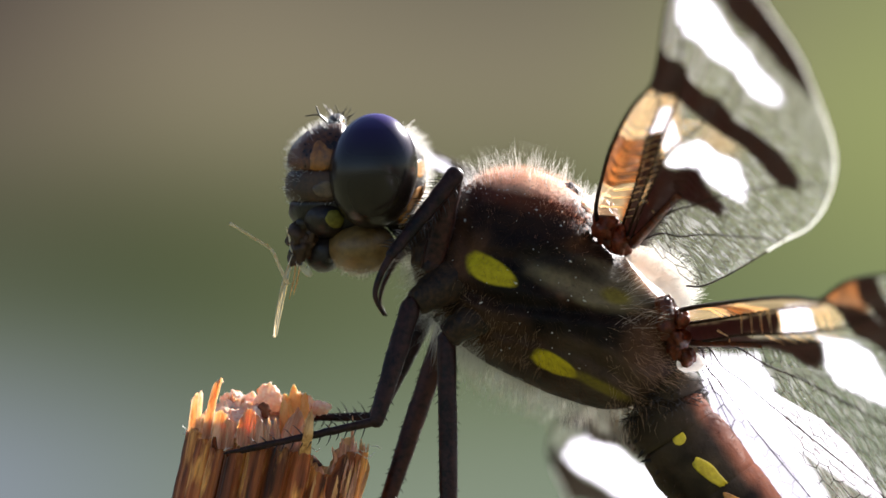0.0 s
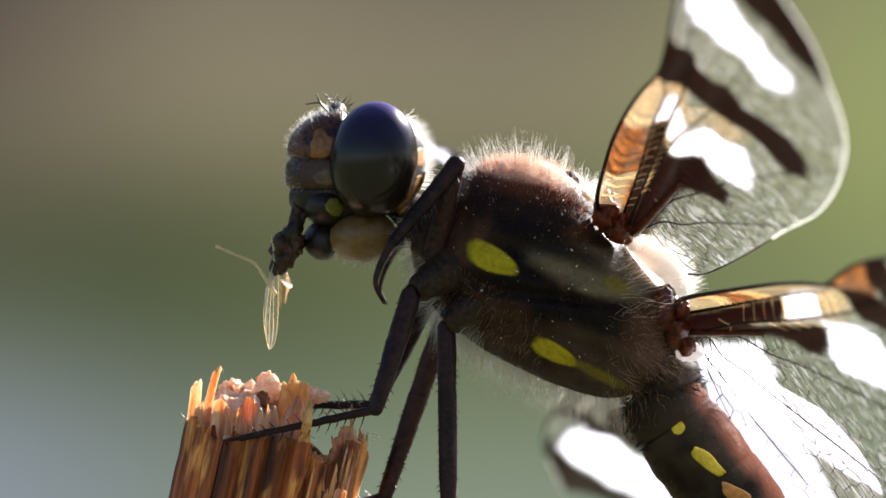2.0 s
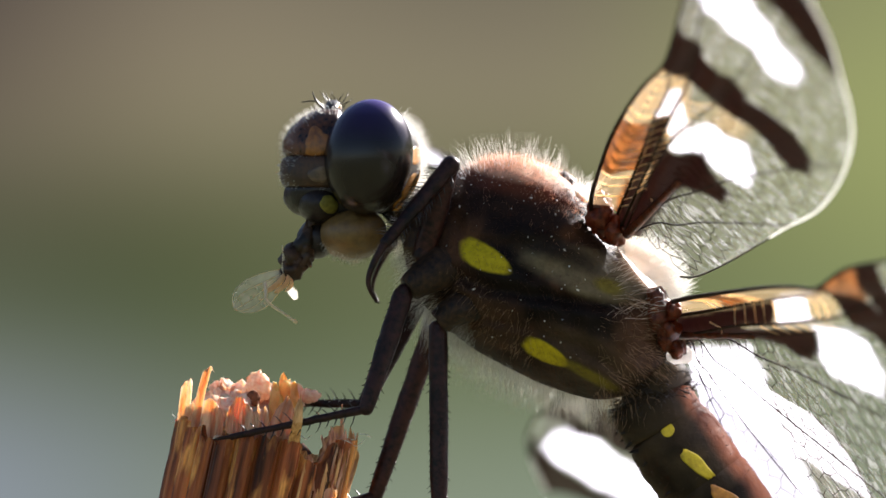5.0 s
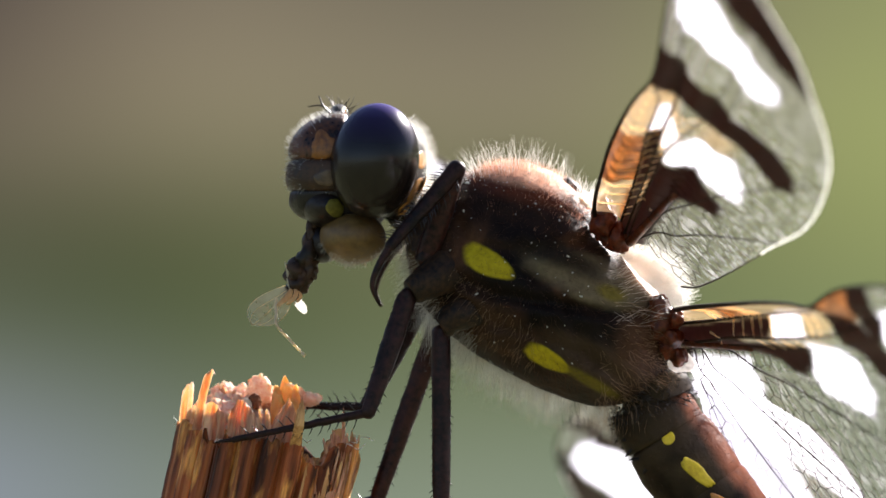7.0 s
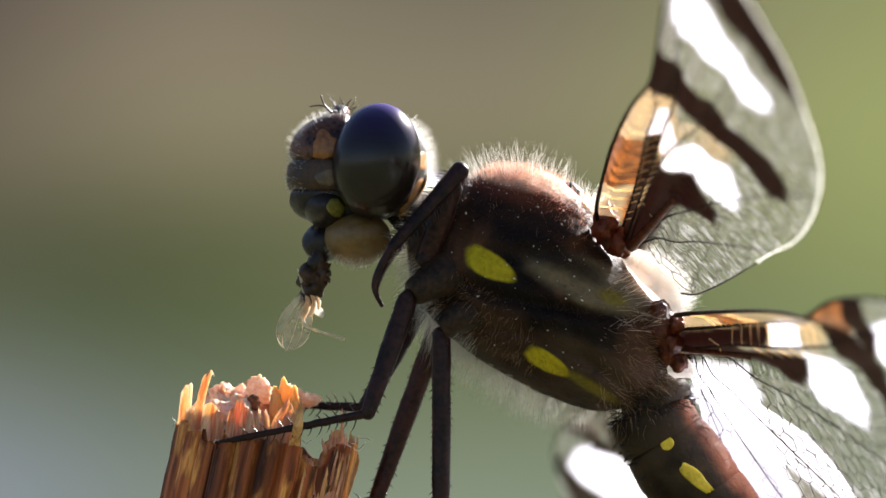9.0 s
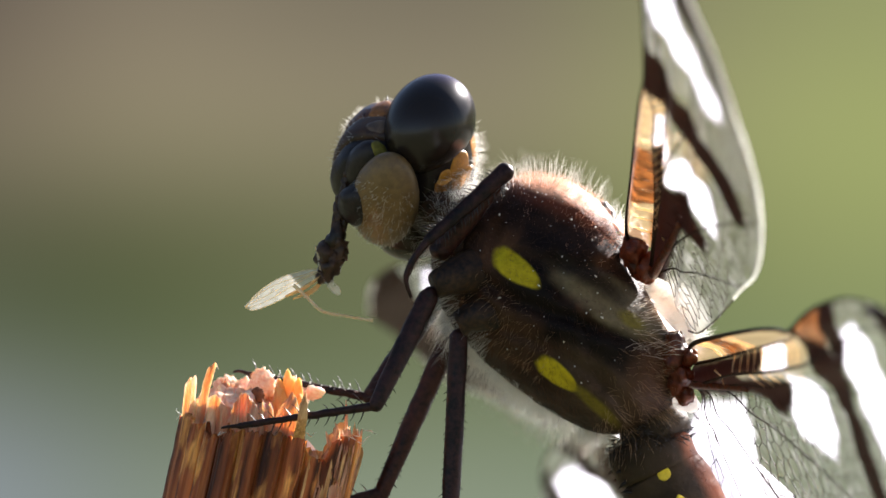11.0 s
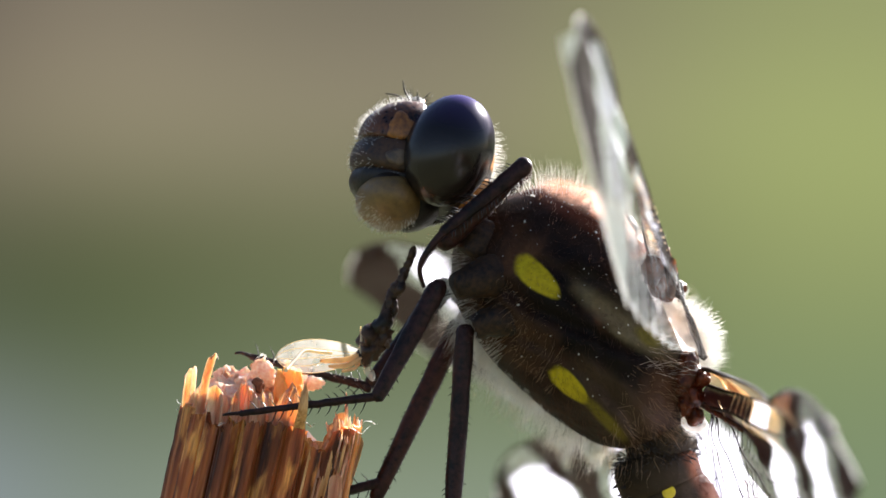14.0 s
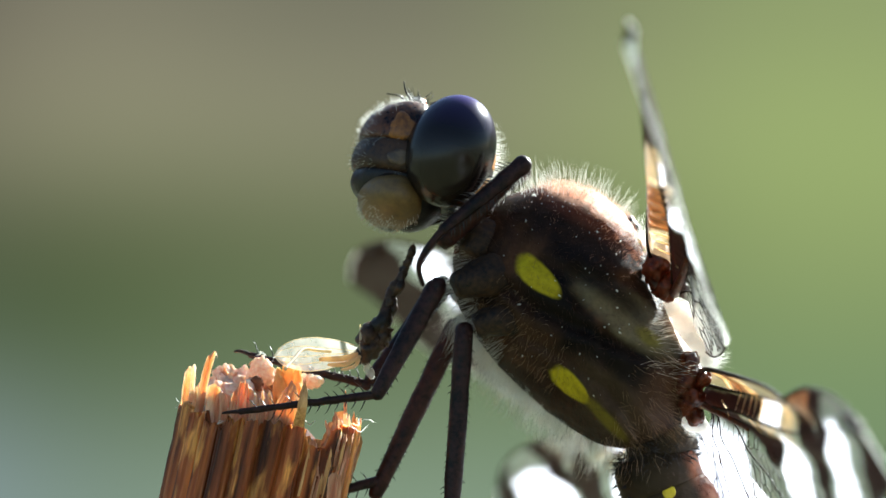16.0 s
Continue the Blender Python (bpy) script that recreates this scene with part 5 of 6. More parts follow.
FORE_PATCHES = {
    "brown": [[(0.606, -2.2), (0.577, -0.16), (0.548, 0.28), (0.551, 1.58), (0.527, 2.78), (0.539, 4.04), (0.52, 5.35), (0.506, 6.1), (0.46, 6.25), (0.431, 5.49), (0.455, 4.28), (0.462, 3.17), (0.451, 1.9), (0.471, 0.84), (0.451, 0.02), (0.477, -2)],
              [(0.275, 0.8), (0.275, 1.4), (0.313, 2.15), (0.272, 3.9), (0.235, 3.9), (0.225, 2.9), (0.18, 2.0), (-0.04, 1.55), (-0.04, 0.66), (0.1, 0.6), (0.22, 0.7)],
              [(-0.04, 0.32), (0.10, 0.16), (0.20, -0.03), (0.31, -0.27), (0.335, 0.27), (0.2, 0.48), (0.0, 0.74)],
              [(0.2, 0.46), (0.29, 0.36), (0.275, 0.82), (0.15, 0.8)],
              [(0.87, -2.2), (0.844, 0.14), (0.812, 1.11), (0.799, 2.48), (0.771, 3.95), (0.765, 5.4), (0.826, 4.9), (0.90, 3.4), (0.965, 2), (0.965, -2.2)]],
    "rust": [[(0.10, -1.6), (0.14, 0.2), (0.24, -0.05), (0.30, -0.25), (0.285, -0.8), (0.25, -1.6)], [(-0.02, 0.1), (0.1, -0.1), (0.1, 0.3), (-0.02, 0.5)]],
    "amber": [[(-0.05, -2), (0.48, -1.6), (0.47, 0.2), (0.36, 1.1), (0.3, 0.8), (-0.05, 1)], [(0.39, 1.7), (0.455, 1.7), (0.46, 3.2), (0.42, 3.2)]],
    "white": [[(0.77, -1.3), (0.814, -0.46), (0.758, 1.43), (0.722, 2.94), (0.702, 3.98), (0.652, 4.02), (0.633, 3.22), (0.667, 1.44), (0.675, -0.45), (0.707, -1.0)],
              [(0.279, 0.85), (0.348, 1.14), (0.388, 1.72), (0.413, 3.46), (0.368, 4.26), (0.315, 4.3), (0.3, 3.58), (0.315, 2.2), (0.285, 1.42)],
              [(0.312, -0.22), (0.40, -0.24), (0.425, 0.14), (0.338, 0.24)], [(0.30, 0.42), (0.40, 0.36), (0.37, 0.95), (0.30, 0.75)]]}
HIND_PATCHES = {
    "brown": [[(0.47, -0.4), (0.55, 0.2), (0.60, 1.0), (0.575, 2.5), (0.56, 5), (0.55, 7.6), (0.52, 8.2), (0.49, 7.2), (0.50, 4.5), (0.52, 3), (0.50, 2), (0.475, 1.3), (0.465, 0.4)],
              [(0.45, -1.5), (0.48, -1.9), (0.475, 0.3), (0.46, 0.3)], [(0.60, -2.2), (0.664, -2.2), (0.655, -0.59), (0.60, 1.2), (0.56, 0.4)],
              [(-0.05, 0.46), (0.1, 0.36), (0.21, 0.16), (0.272, 0.03), (0.265, 1.0), (0.17, 0.96), (0.18, 1.15), (0.25, 1.2), (0.344, 1.5), (0.33, 2.2), (0.318, 2.71), (0.291, 3.17), (0.242, 2.43), (0.2, 2.1), (0.165, 1.99), (-0.05, 1.95)],
              [(0.83, -2.5), (0.82, 2), (0.80, 6), (0.87, 6), (0.95, 4), (1.05, 2), (1.05, -2.5)]],
    "rust": [[(0.10, -1.2), (0.13, 0.3), (0.21, 0.14), (0.20, -0.3)], [(0.46, -1.6), (0.60, -2.2), (0.585, -0.6), (0.54, 0.4), (0.47, 0.4)]],
    "amber": [[(-0.05, -1), (0.46, -1.2), (0.46, 0.7), (0.3, 1.0), (-0.05, 1)]],
    "white": [[(0.275, 0.05), (0.37, -0.1), (0.375, 0.85), (0.275, 0.95)],
              [(0.358, 1.3), (0.429, 1.49), (0.47, 2.4), (0.445, 3.88), (0.396, 4.9), (0.305, 3.63), (0.32, 2.71)],
              [(-0.6, 2.2), (0.15, 2.3), (0.152, 3.37), (0.125, 6.17), (0.135, 8.6), (0.14, 10.5), (0.12, 13.5), (-0.6, 13.5)],
              [(0.62, -0.2), (0.73, -0.9), (0.75, 2), (0.72, 5), (0.665, 6.6), (0.62, 5), (0.615, 2)]]}
# far fore wing: apex brown widened, white moved inward, to paint its dimmer light
FAR_FORE_PATCHES = dict(FORE_PATCHES, white=[[(s - 0.09, c) for s, c in FORE_PATCHES["white"][0]]] + FORE_PATCHES["white"][1:],
                        brown=FORE_PATCHES["brown"][:-1] + [[(0.785, -2.2), (0.76, 0.14), (0.727, 1.1), (0.714, 2.5), (0.70, 6.5), (1.05, 6.5), (1.05, -2.2)]])
FAR_HIND_PATCHES = dict(HIND_PATCHES, brown=HIND_PATCHES["brown"][:-1] + [[(0.845, -2.5), (0.845, 2), (0.80, 4.6), (0.72, 8), (1.05, 8), (1.05, -2.5)]],
                        white=HIND_PATCHES["white"][:-1] + [[(0.62, -0.2), (0.73, -0.9), (0.83, -0.9), (0.83, 2), (0.785, 4.2), (0.71, 6), (0.665, 6.6), (0.62, 5), (0.615, 2)]])
MEMBRANE = wing_material("wing_membrane")


def curve_at(pts, s):
    if s <= pts[0][0]:
        return pts[0][1]
    for (a, p), (b, q) in zip(pts, pts[1:]):
        if s <= b:
            t = (s - a) / (b - a)
            return p + (q - p) * t
    return pts[-1][1]


def wing_point(w, s, c):
    """A point of a wing in its own space: s along the span, c in millimetres over the chord; pleated near the front edge, arched along the span."""
    lead, trail = curve_at(w["lead"], s), curve_at(w["trail"], s)
    k = (c - lead) / max(trail - lead, 0.2)
    pleat = 0.00030 * math.sin(c * 3.4 + 1.2) * max(0, 1 - max(0, c) / 4.0) * (1 - s)
    arch = 0.0003 * math.sin(math.pi * min(1, s * 1.02)) - 0.0006 * k * k
    back = 0.0265 * max(0, c) * (1 - min(1, s * 2.2)) ** 2 if w["lobe"] else 0
    return Vector(((s - back) * w["length"], c * 1e-3, pleat + arch))


def patch_share(outlines, x, y, soft):
    """How far a point (millimetres) lies within the patches: 0 outside, 1 inside, with a soft rim."""
    best = 0.0
    for pts in outlines:
        inside, near = False, 1e9
        for (ax, ay), (bx, by) in zip(pts, pts[1:] + pts[:1]):
            if (ay > y) != (by > y) and x < (bx - ax) * (y - ay) / (by - ay) + ax:
                inside = not inside
            ux, uy = bx - ax, by - ay
            t = max(0.0, min(1.0, ((x - ax) * ux + (y - ay) * uy) / (ux * ux + uy * uy)))
            near = min(near, math.hypot(x - ax - ux * t, y - ay - uy * t))
        k = max(0.0, min(1.0, 0.5 + (near if inside else -near) / (2 * soft)))
        best = max(best, k * k * (3 - 2 * k))
    return best


def paint_wing(ob, w, patches, seed):
    """Stores the share of each patch kind on the wing's mesh."""
    length, me = w["length"] * 1e3, ob.data
    scaled = {kind: [[(s * length, c) for s, c in o] for o in outlines] for kind, outlines in patches.items()}
    for kind in WING_KINDS:
        a = me.attributes.new(kind, "FLOAT", "POINT")
        soft = {"amber": 0.7, "rust": 0.35, "white": 0.3, "brown": 0.22}[kind]
        values = []
        for s, c in w["grid"]:
            q = Vector((s * length * 0.9, c * 0.9, seed))
            wob = noise.noise(q) * 0.28 + noise.noise(q * 3.1) * 0.14
            wob2 = noise.noise(q + Vector((5, 5, 5))) * 0.14 + noise.noise(q * 3.1 + Vector((5, 0, 0))) * 0.07
            small = 0.45 if c < 1.0 else 1.0
            values.append(patch_share(scaled[kind], s * length + wob, c + wob2 * small, soft * small))
        a.data.foreach_set("value", values)


def smooth_edge(pts, n=40):
    """The outline sampled on a spline, so that the margin has no corners."""
    rows = spline(pts, 8)
    return [(float(a), float(b)) for a, b in rows]


def strip_of(shell, lo, hi, length):
    """The faces of a shell that lie between two shares of the span, and which of its points they use."""
    faces = [f for f in shell.f if lo <= sum(shell.v[k].x for k in f) / len(f) / length < hi]
    used = sorted({k for f in faces for k in f})
    place = {k: n for n, k in enumerate(used)}
    out = Shell()
    out.v, out.f = [shell.v[k] for k in used], [tuple(place[k] for k in f) for f in faces]
    return out, used


def build_wing(name, w, patches, label, seed, cuts=()):
    """A wing; with cuts, a chain of rigid strips that can twist against one another. Returns its pieces from the root on."""
    w = dict(w, grid=[])
    for key in ("lead", "trail", "sub", "rad", "med"):
        w[key] = smooth_edge(w[key])
    rnd = random.Random(seed)
    ns, nc = 150, 64
    sh = Shell()
    for i in range(ns + 1):
        s = i / ns
        a, b = curve_at(w["lead"], s), curve_at(w["trail"], s)
        for j in range(nc + 1):
            # finer rows near the front edge
            c = a + (b - a) * (j / nc) ** 1.35
            w["grid"].append((s, c))
            sh.v.append(wing_point(w, s, c))
    for i in range(ns):
        for j in range(nc):
            q = i * (nc + 1) + j
            sh.f.append((q, q + 1, q + nc + 2, q + nc + 1))
    ends = [-9, *cuts, 9]
    pieces = []
    for k in range(len(ends) - 1):
        strip, used = strip_of(sh, ends[k], ends[k + 1], w["length"])
        piece = part(name if k == 0 else name + "_strip", strip, MEMBRANE, dragonfly, label)
        paint_wing(piece, dict(w, grid=[w["grid"][n] for n in used]), patches, seed % 2)
        pieces.append(piece)

    def wing_part(nm, shell, material, note="", kind=""):
        for k, piece in enumerate(pieces):
            strip, used = strip_of(shell, ends[k], ends[k + 1], w["length"])
            if used:
                tagged(part(nm, strip, material, piece, note), kind=kind)

    # strong veins along the span
    def vein(points, r0, r1, material=VEIN, sides=5, nm="main_vein"):
        ps = [wing_point(w, s, c) for s, c in points]
        wing_part(nm, Shell().ring_tube(ps, [(r0 + (r1 - r0) * i / (len(ps) - 1)) * 1e-3 for i in range(len(ps))], sides), material)

    steps = [i / 60 for i in range(61)]
    vein([(s, curve_at(w["lead"], s)) for s in steps if s < 0.91], 0.11, 0.06)
    vein([(s, curve_at(w["lead"], s)) for s in steps if s > 0.89], 0.06, 0.045, HAIR_WHITE, 5, "wing_margin")
    vein([(s, curve_at(w["trail"], s)) for s in steps if s < 0.26], 0.045, 0.035)
    vein([(s, curve_at(w["trail"], s)) for s in steps if s > 0.24], 0.045, 0.045, HAIR_WHITE, 5, "wing_margin")
    sub, rad, med = ((lambda s, k=k: curve_at(w[k], s)) for k in ("sub", "rad", "med"))
    node = w["sub"][-1][0]
    vein([(s * node, sub(s * node)) for s in steps], 0.075, 0.045)
    vein([(s, rad(s)) for s in steps[:58]], 0.085, 0.04)
    vein([(s, med(s)) for s in steps[:56]], 0.05, 0.03)
    vein([(s * 0.56, 1.1 + (curve_at(w["trail"], 0.56) - 1.1) * s ** 1.45) for s in steps], 0.052, 0.03)
    vein([(s * 0.31, 1.2 + (curve_at(w["trail"], 0.31) - 1.2) * s ** 1.2) for s in steps], 0.05, 0.03)
    if w["length"] < 0.0415:
        vein([(s * 0.14, 1.3 + (curve_at(w["trail"], 0.14) - 1.3) * s ** 1.05) for s in steps], 0.045, 0.03)
        vein([(0.04 * s, 1.4 + 7.4 * s) for s in steps], 0.04, 0.03)
    # dark strut from the root to the brown patch
    far, c0, c1 = w["strut"]
    vein([(far * i / 12, c0 + (c1 - c0) * i / 12) for i in range(13)], 0.22, 0.13, SCLERITE, 8, "wing_strut")
    vein([(far * 0.55, c0 - 0.5), (far * 0.72, c0 - 0.25), (far * 0.60, c0 + 0.2)], 0.06, 0.05, VEIN_SUNLIT, 6, "wing_strut")
    # ladder of cross veins at the front, in three rows
    lad = Shell()
    front = lambda s: curve_at(w["lead"], s)
    for (s0, s1, count, slant), low, high, r in zip(w["bars"], (front, sub, rad), (sub, rad, med), (5.2e-5, 4.6e-5, 3.8e-5)):
        for i in range(count):
            s = s0 + (s1 - s0) * i / (count - 1) + rnd.uniform(-0.004, 0.004)
            e = min(s + slant, node - 0.004)
            mid = (s + e) / 2
            rr = r * (1 if s < 0.3 else 0.5)
            lad.ring_tube([wing_point(w, s, low(s)), wing_point(w, mid, (low(mid) + high(mid)) / 2), wing_point(w, e, high(e))], [rr] * 3, 4, False)
    outer = Shell()
    for i in range(22):
        s = 0.48 + 0.45 * i / 21
        outer.ring_tube([wing_point(w, s, front(s)), wing_point(w, s, rad(s))], [2e-5] * 2, 4, False)
    wing_part("vein_ladder", outer, VEIN, "dark cross veins towards the tip", "stuff")
    wing_part("vein_ladder", lad, VEIN_SUNLIT, "ladder of cross veins with amber sunlight in their colour", "stuff")
    # net of cells
    net = Shell()
    cell = 1.05
    seen = set()
    pts = {}
    rows = int(14 / (cell * 0.75)) + 2
    cols = int(w["length"] * 1e3 / (cell * 0.866)) + 2

    def corner(kx, ky):
        if (kx, ky) not in pts:
            pts[kx, ky] = (kx * cell * 0.433 + rnd.uniform(-.16, .16), ky * cell * 0.25 + rnd.uniform(-.16, .16) - 1.0)
        return pts[kx, ky]

    for r in range(rows):
        for q in range(cols):
            cx, cy = q * 2 + (r % 2), r * 3
            ring = [(cx, cy - 2), (cx + 1, cy - 1), (cx + 1, cy + 1), (cx, cy + 2), (cx - 1, cy + 1), (cx - 1, cy - 1)]
            for a, b in zip(ring, ring[1:] + ring[:1]):
                if (a, b) in seen or (b, a) in seen:
                    continue
                seen.add((a, b))
                (x0, c0), (x1, c1) = corner(*a), corner(*b)
                s0, s1 = x0 / (w["length"] * 1e3), x1 / (w["length"] * 1e3)
                if not (0.004 < s0 < 0.985 and 0.004 < s1 < 0.985):
                    continue
                if any(c < med(s) + 0.25 or c > curve_at(w["trail"], s) for s, c in ((s0, c0), (s1, c1))):
                    continue
                thick = 2.0e-5 if not w["lobe"] or max(s0, s1) > 0.12 else 3.0e-5 if max(s0, s1) < 0.04 else 1.0e-5
                net.ring_tube([wing_point(w, s0, c0), wing_point(w, s1, c1)], [thick] * 2, 4, False)
    wing_part("vein_net", net, VEIN, "fine dark net of cells", "stuff")
    st = [(0.80 + 0.07 * i / 8, 0) for i in range(9)]
    ps = [wing_point(w, s, curve_at(w["lead"], s) + 0.35) for s, c in st]
    wing_part("wing_mark", Shell().ring_tube(ps, [0.3e-3] * 9, 8, True, 0.3), VEIN, "dark thick cell near the wing tip")
    return pieces


near_fore = build_wing("fore_wing", FORE, FORE_PATCHES, "clear wing with brown and white patches", 1, [0.10 + 0.04 * k for k in range(13)])
near_hind = build_wing("hind_wing", HIND, HIND_PATCHES, "broad clear wing with brown and white patches", 2)
far_fore = build_wing("fore_wing", dict(FORE, trail=FORE["trail"][:-3] + [(0.863, 4.9), (0.93, 4.0), (1, 1.8)]), FAR_FORE_PATCHES, "clear wing with brown and white patches", 3)
far_hind = build_wing("hind_wing", dict(HIND, lobe=False), FAR_HIND_PATCHES, "broad clear wing with tan, brown and white patches", 4)


# ---------------------------------------------------------------- legs
def limb(name, a, b, r0, r1, material, spines=0, bulge=0.12, tail=None, seed=0, spine_len=26):
    """One leg segment from plan point a to b, with bristles, in its own space at a."""
    rnd = random.Random(seed)
    pa, pb = at(*a), at(*b)
    n = 16
    ps, rs = [], []
    for i in range(n + 1):
        t = i / n
        ps.append(pa.lerp(pb, t))
        rs.append((r0 + (r1 - r0) * t) * UNIT * (1 + bulge * math.sin(math.pi * t) + 0.07 * noise.noise((t * 7, seed, 0))))
    d = (pb - pa).normalized()
    for k, back in ((0.86, 0.35), (0.62, 0.65), (0.2, 0.85)):
        ps.insert(0, pa - d * (r0 * back * UNIT))
        rs.insert(0, r0 * k * UNIT)
        ps.append(pb + d * (r1 * back * UNIT))
        rs.append(r1 * k * UNIT)
    sh = Shell().ring_tube(ps, rs, 14, True, 0.85)
    for v in sh.v:
        v += Vector((noise.noise(v * 3000), noise.noise(v * 3000 + Vector((7, 0, 0))), noise.noise(v * 3000 + Vector((0, 7, 0))))) * 1.5 * UNIT
    ob = part(name, sh, material, dragonfly, origin=pa)
    if name == "femur":
        part("trochanter", chunk(*a, r0 * 0.98, r0 * 1.0, r0 * 0.9, 0.2, seed + 5), material, ob)
    if spines:
        sp = Shell()
        d = (pb - pa).normalized()
        side = d.cross(Vector((0, 1, 0))).normalized()
        for i in range(spines):
            t = 0.08 + 0.86 * i / max(1, spines - 1) + rnd.uniform(-.01, .01)
            for sg in (1, -1):
                if rnd.random() < 0.15:
                    continue
                r = (r0 + (r1 - r0) * t) * UNIT
                s = (side * sg + Vector((0, rnd.uniform(-.7, .2), 0))).normalized()
                sp.hair(pa.lerp(pb, t) + s * r * 0.7, s + d * 0.55, spine_len * UNIT * rnd.uniform(0.7, 1.2), 1.5 * UNIT, d * 0.3)
        part("leg_bristles", sp, HAIR_BLACK, ob, "row of stiff black bristles")
    if tail:
        pts = [at(*p) for p in spline([b] + tail, 5)]
        part("tarsus", Shell().ring_tube(pts, [(r1 * 0.75 - r1 * 0.45 * i / (len(pts) - 1)) * UNIT for i in range(len(pts))], 8), material, ob, "thin clawed foot")
    return ob


# hip, knee then foot, with the body forward and with it raised: plan points
LEGS = [
    dict(hip=(728, 540, -140), hip_b=(783, 556, -140), knee=((666, 746, -185), (678, 746, -185)), foot=((428, 797, -176), (436, 776, -176)), r=(17.5, 13, 8, 5.5), mats=(LEG, LEG), sp=(14, 14), tail=[(408, 800, -176), (396, 803, -172)]),
    dict(hip=(760, 545, 90), hip_b=(800, 552, 90), knee=((664, 738, 60), (664, 728, 40)), foot=((452, 740, 70), (430, 668, 60)), r=(17, 13, 8, 6), mats=(LEG, LEG), sp=(6, 14), tail=[(432, 738, 70), (420, 742, 70)]),
    dict(hip=(786, 588, 50), hip_b=(820, 625, 50), knee=((682, 900, 30), (690, 896, 20)), foot=((604, 922, -20), (604, 918, -20)), r=(17.5, 13.5, 10, 8), mats=(LEG_BROWN, LEG), sp=(34, 5), tail=[(590, 930, -30), (580, 940, -40)]),
    dict(hip=(790, 600, -115), hip_b=(833, 632, -115), knee=((796, 1010, -150), (806, 1010, -150)), foot=((590, 1085, -70), (590, 1085, -70)), r=(16, 12.5, 9, 7), mats=(LEG, LEG), sp=(40, 6), tail=[(575, 1095, -80), (565, 1105, -85)]),
    dict(hip=(765, 470, -120), hip_b=(800, 468, -120), knee=((806, 310, -150), (938, 338, -150)), foot=((692, 452, -190), (756, 486, -190)), r=(20, 14, 17, 10), mats=(LEG_BROWN, LEG), sp=(26, 26), tail=[(672, 490, -195), (664, 525, -195), (680, 558, -190)]),
    dict(hip=(765, 470, 110), hip_b=(800, 468, 110), knee=((812, 322, 140), (944, 350, 140)), foot=((700, 462, 160), (740, 505, 160)), r=(16, 12, 13, 8), mats=(LEG_BROWN, LEG), sp=(10, 18), tail=[(680, 500, 160), (672, 535, 160), (684, 560, 160)]),
]
for i, lg in enumerate(LEGS):
    lg["femur"] = limb("femur", lg["hip"], lg["knee"][0], lg["r"][0], lg["r"][1], lg["mats"][0], lg["sp"][0], 0.15, None, i, 14)
    lg["tibia"] = limb("tibia", lg["knee"][0], lg["foot"][0], lg["r"][2], lg["r"][3], lg["mats"][1], lg["sp"][1], 0.0, lg["tail"], i + 20)
    part("knee", chunk(*lg["knee"][0], lg["r"][1] * 0.8, lg["r"][1] * 0.8, lg["r"][1] * 0.75, 0.3, i), LEG, lg["tibia"])


# short white hairs added as stand-ins for sun glints on the far front shin
rnd = random.Random(5)
shin = Shell()
pa, pb = at(*LEGS[1]["knee"][0]), at(*LEGS[1]["foot"][0])
for i in range(46):
    t = rnd.uniform(0.08, 0.95)
    shin.hair(pa.lerp(pb, t) + Vector((0, -2, 4)) * UNIT, Vector((rnd.uniform(-1, 0.2), rnd.uniform(-1, 0.5), rnd.uniform(-0.6, 1))), rnd.uniform(7, 13) * UNIT, 1.5 * UNIT, Vector((0, 0, -0.2)))
tagged(part("shin_hairs", shin, HAIR_WHITE, LEGS[1]["tibia"], "short white hairs standing for glints on the shin"), kind="stuff")


# ---------------------------------------------------------------- the prey
PREY_AT = at(520, 452, -30)


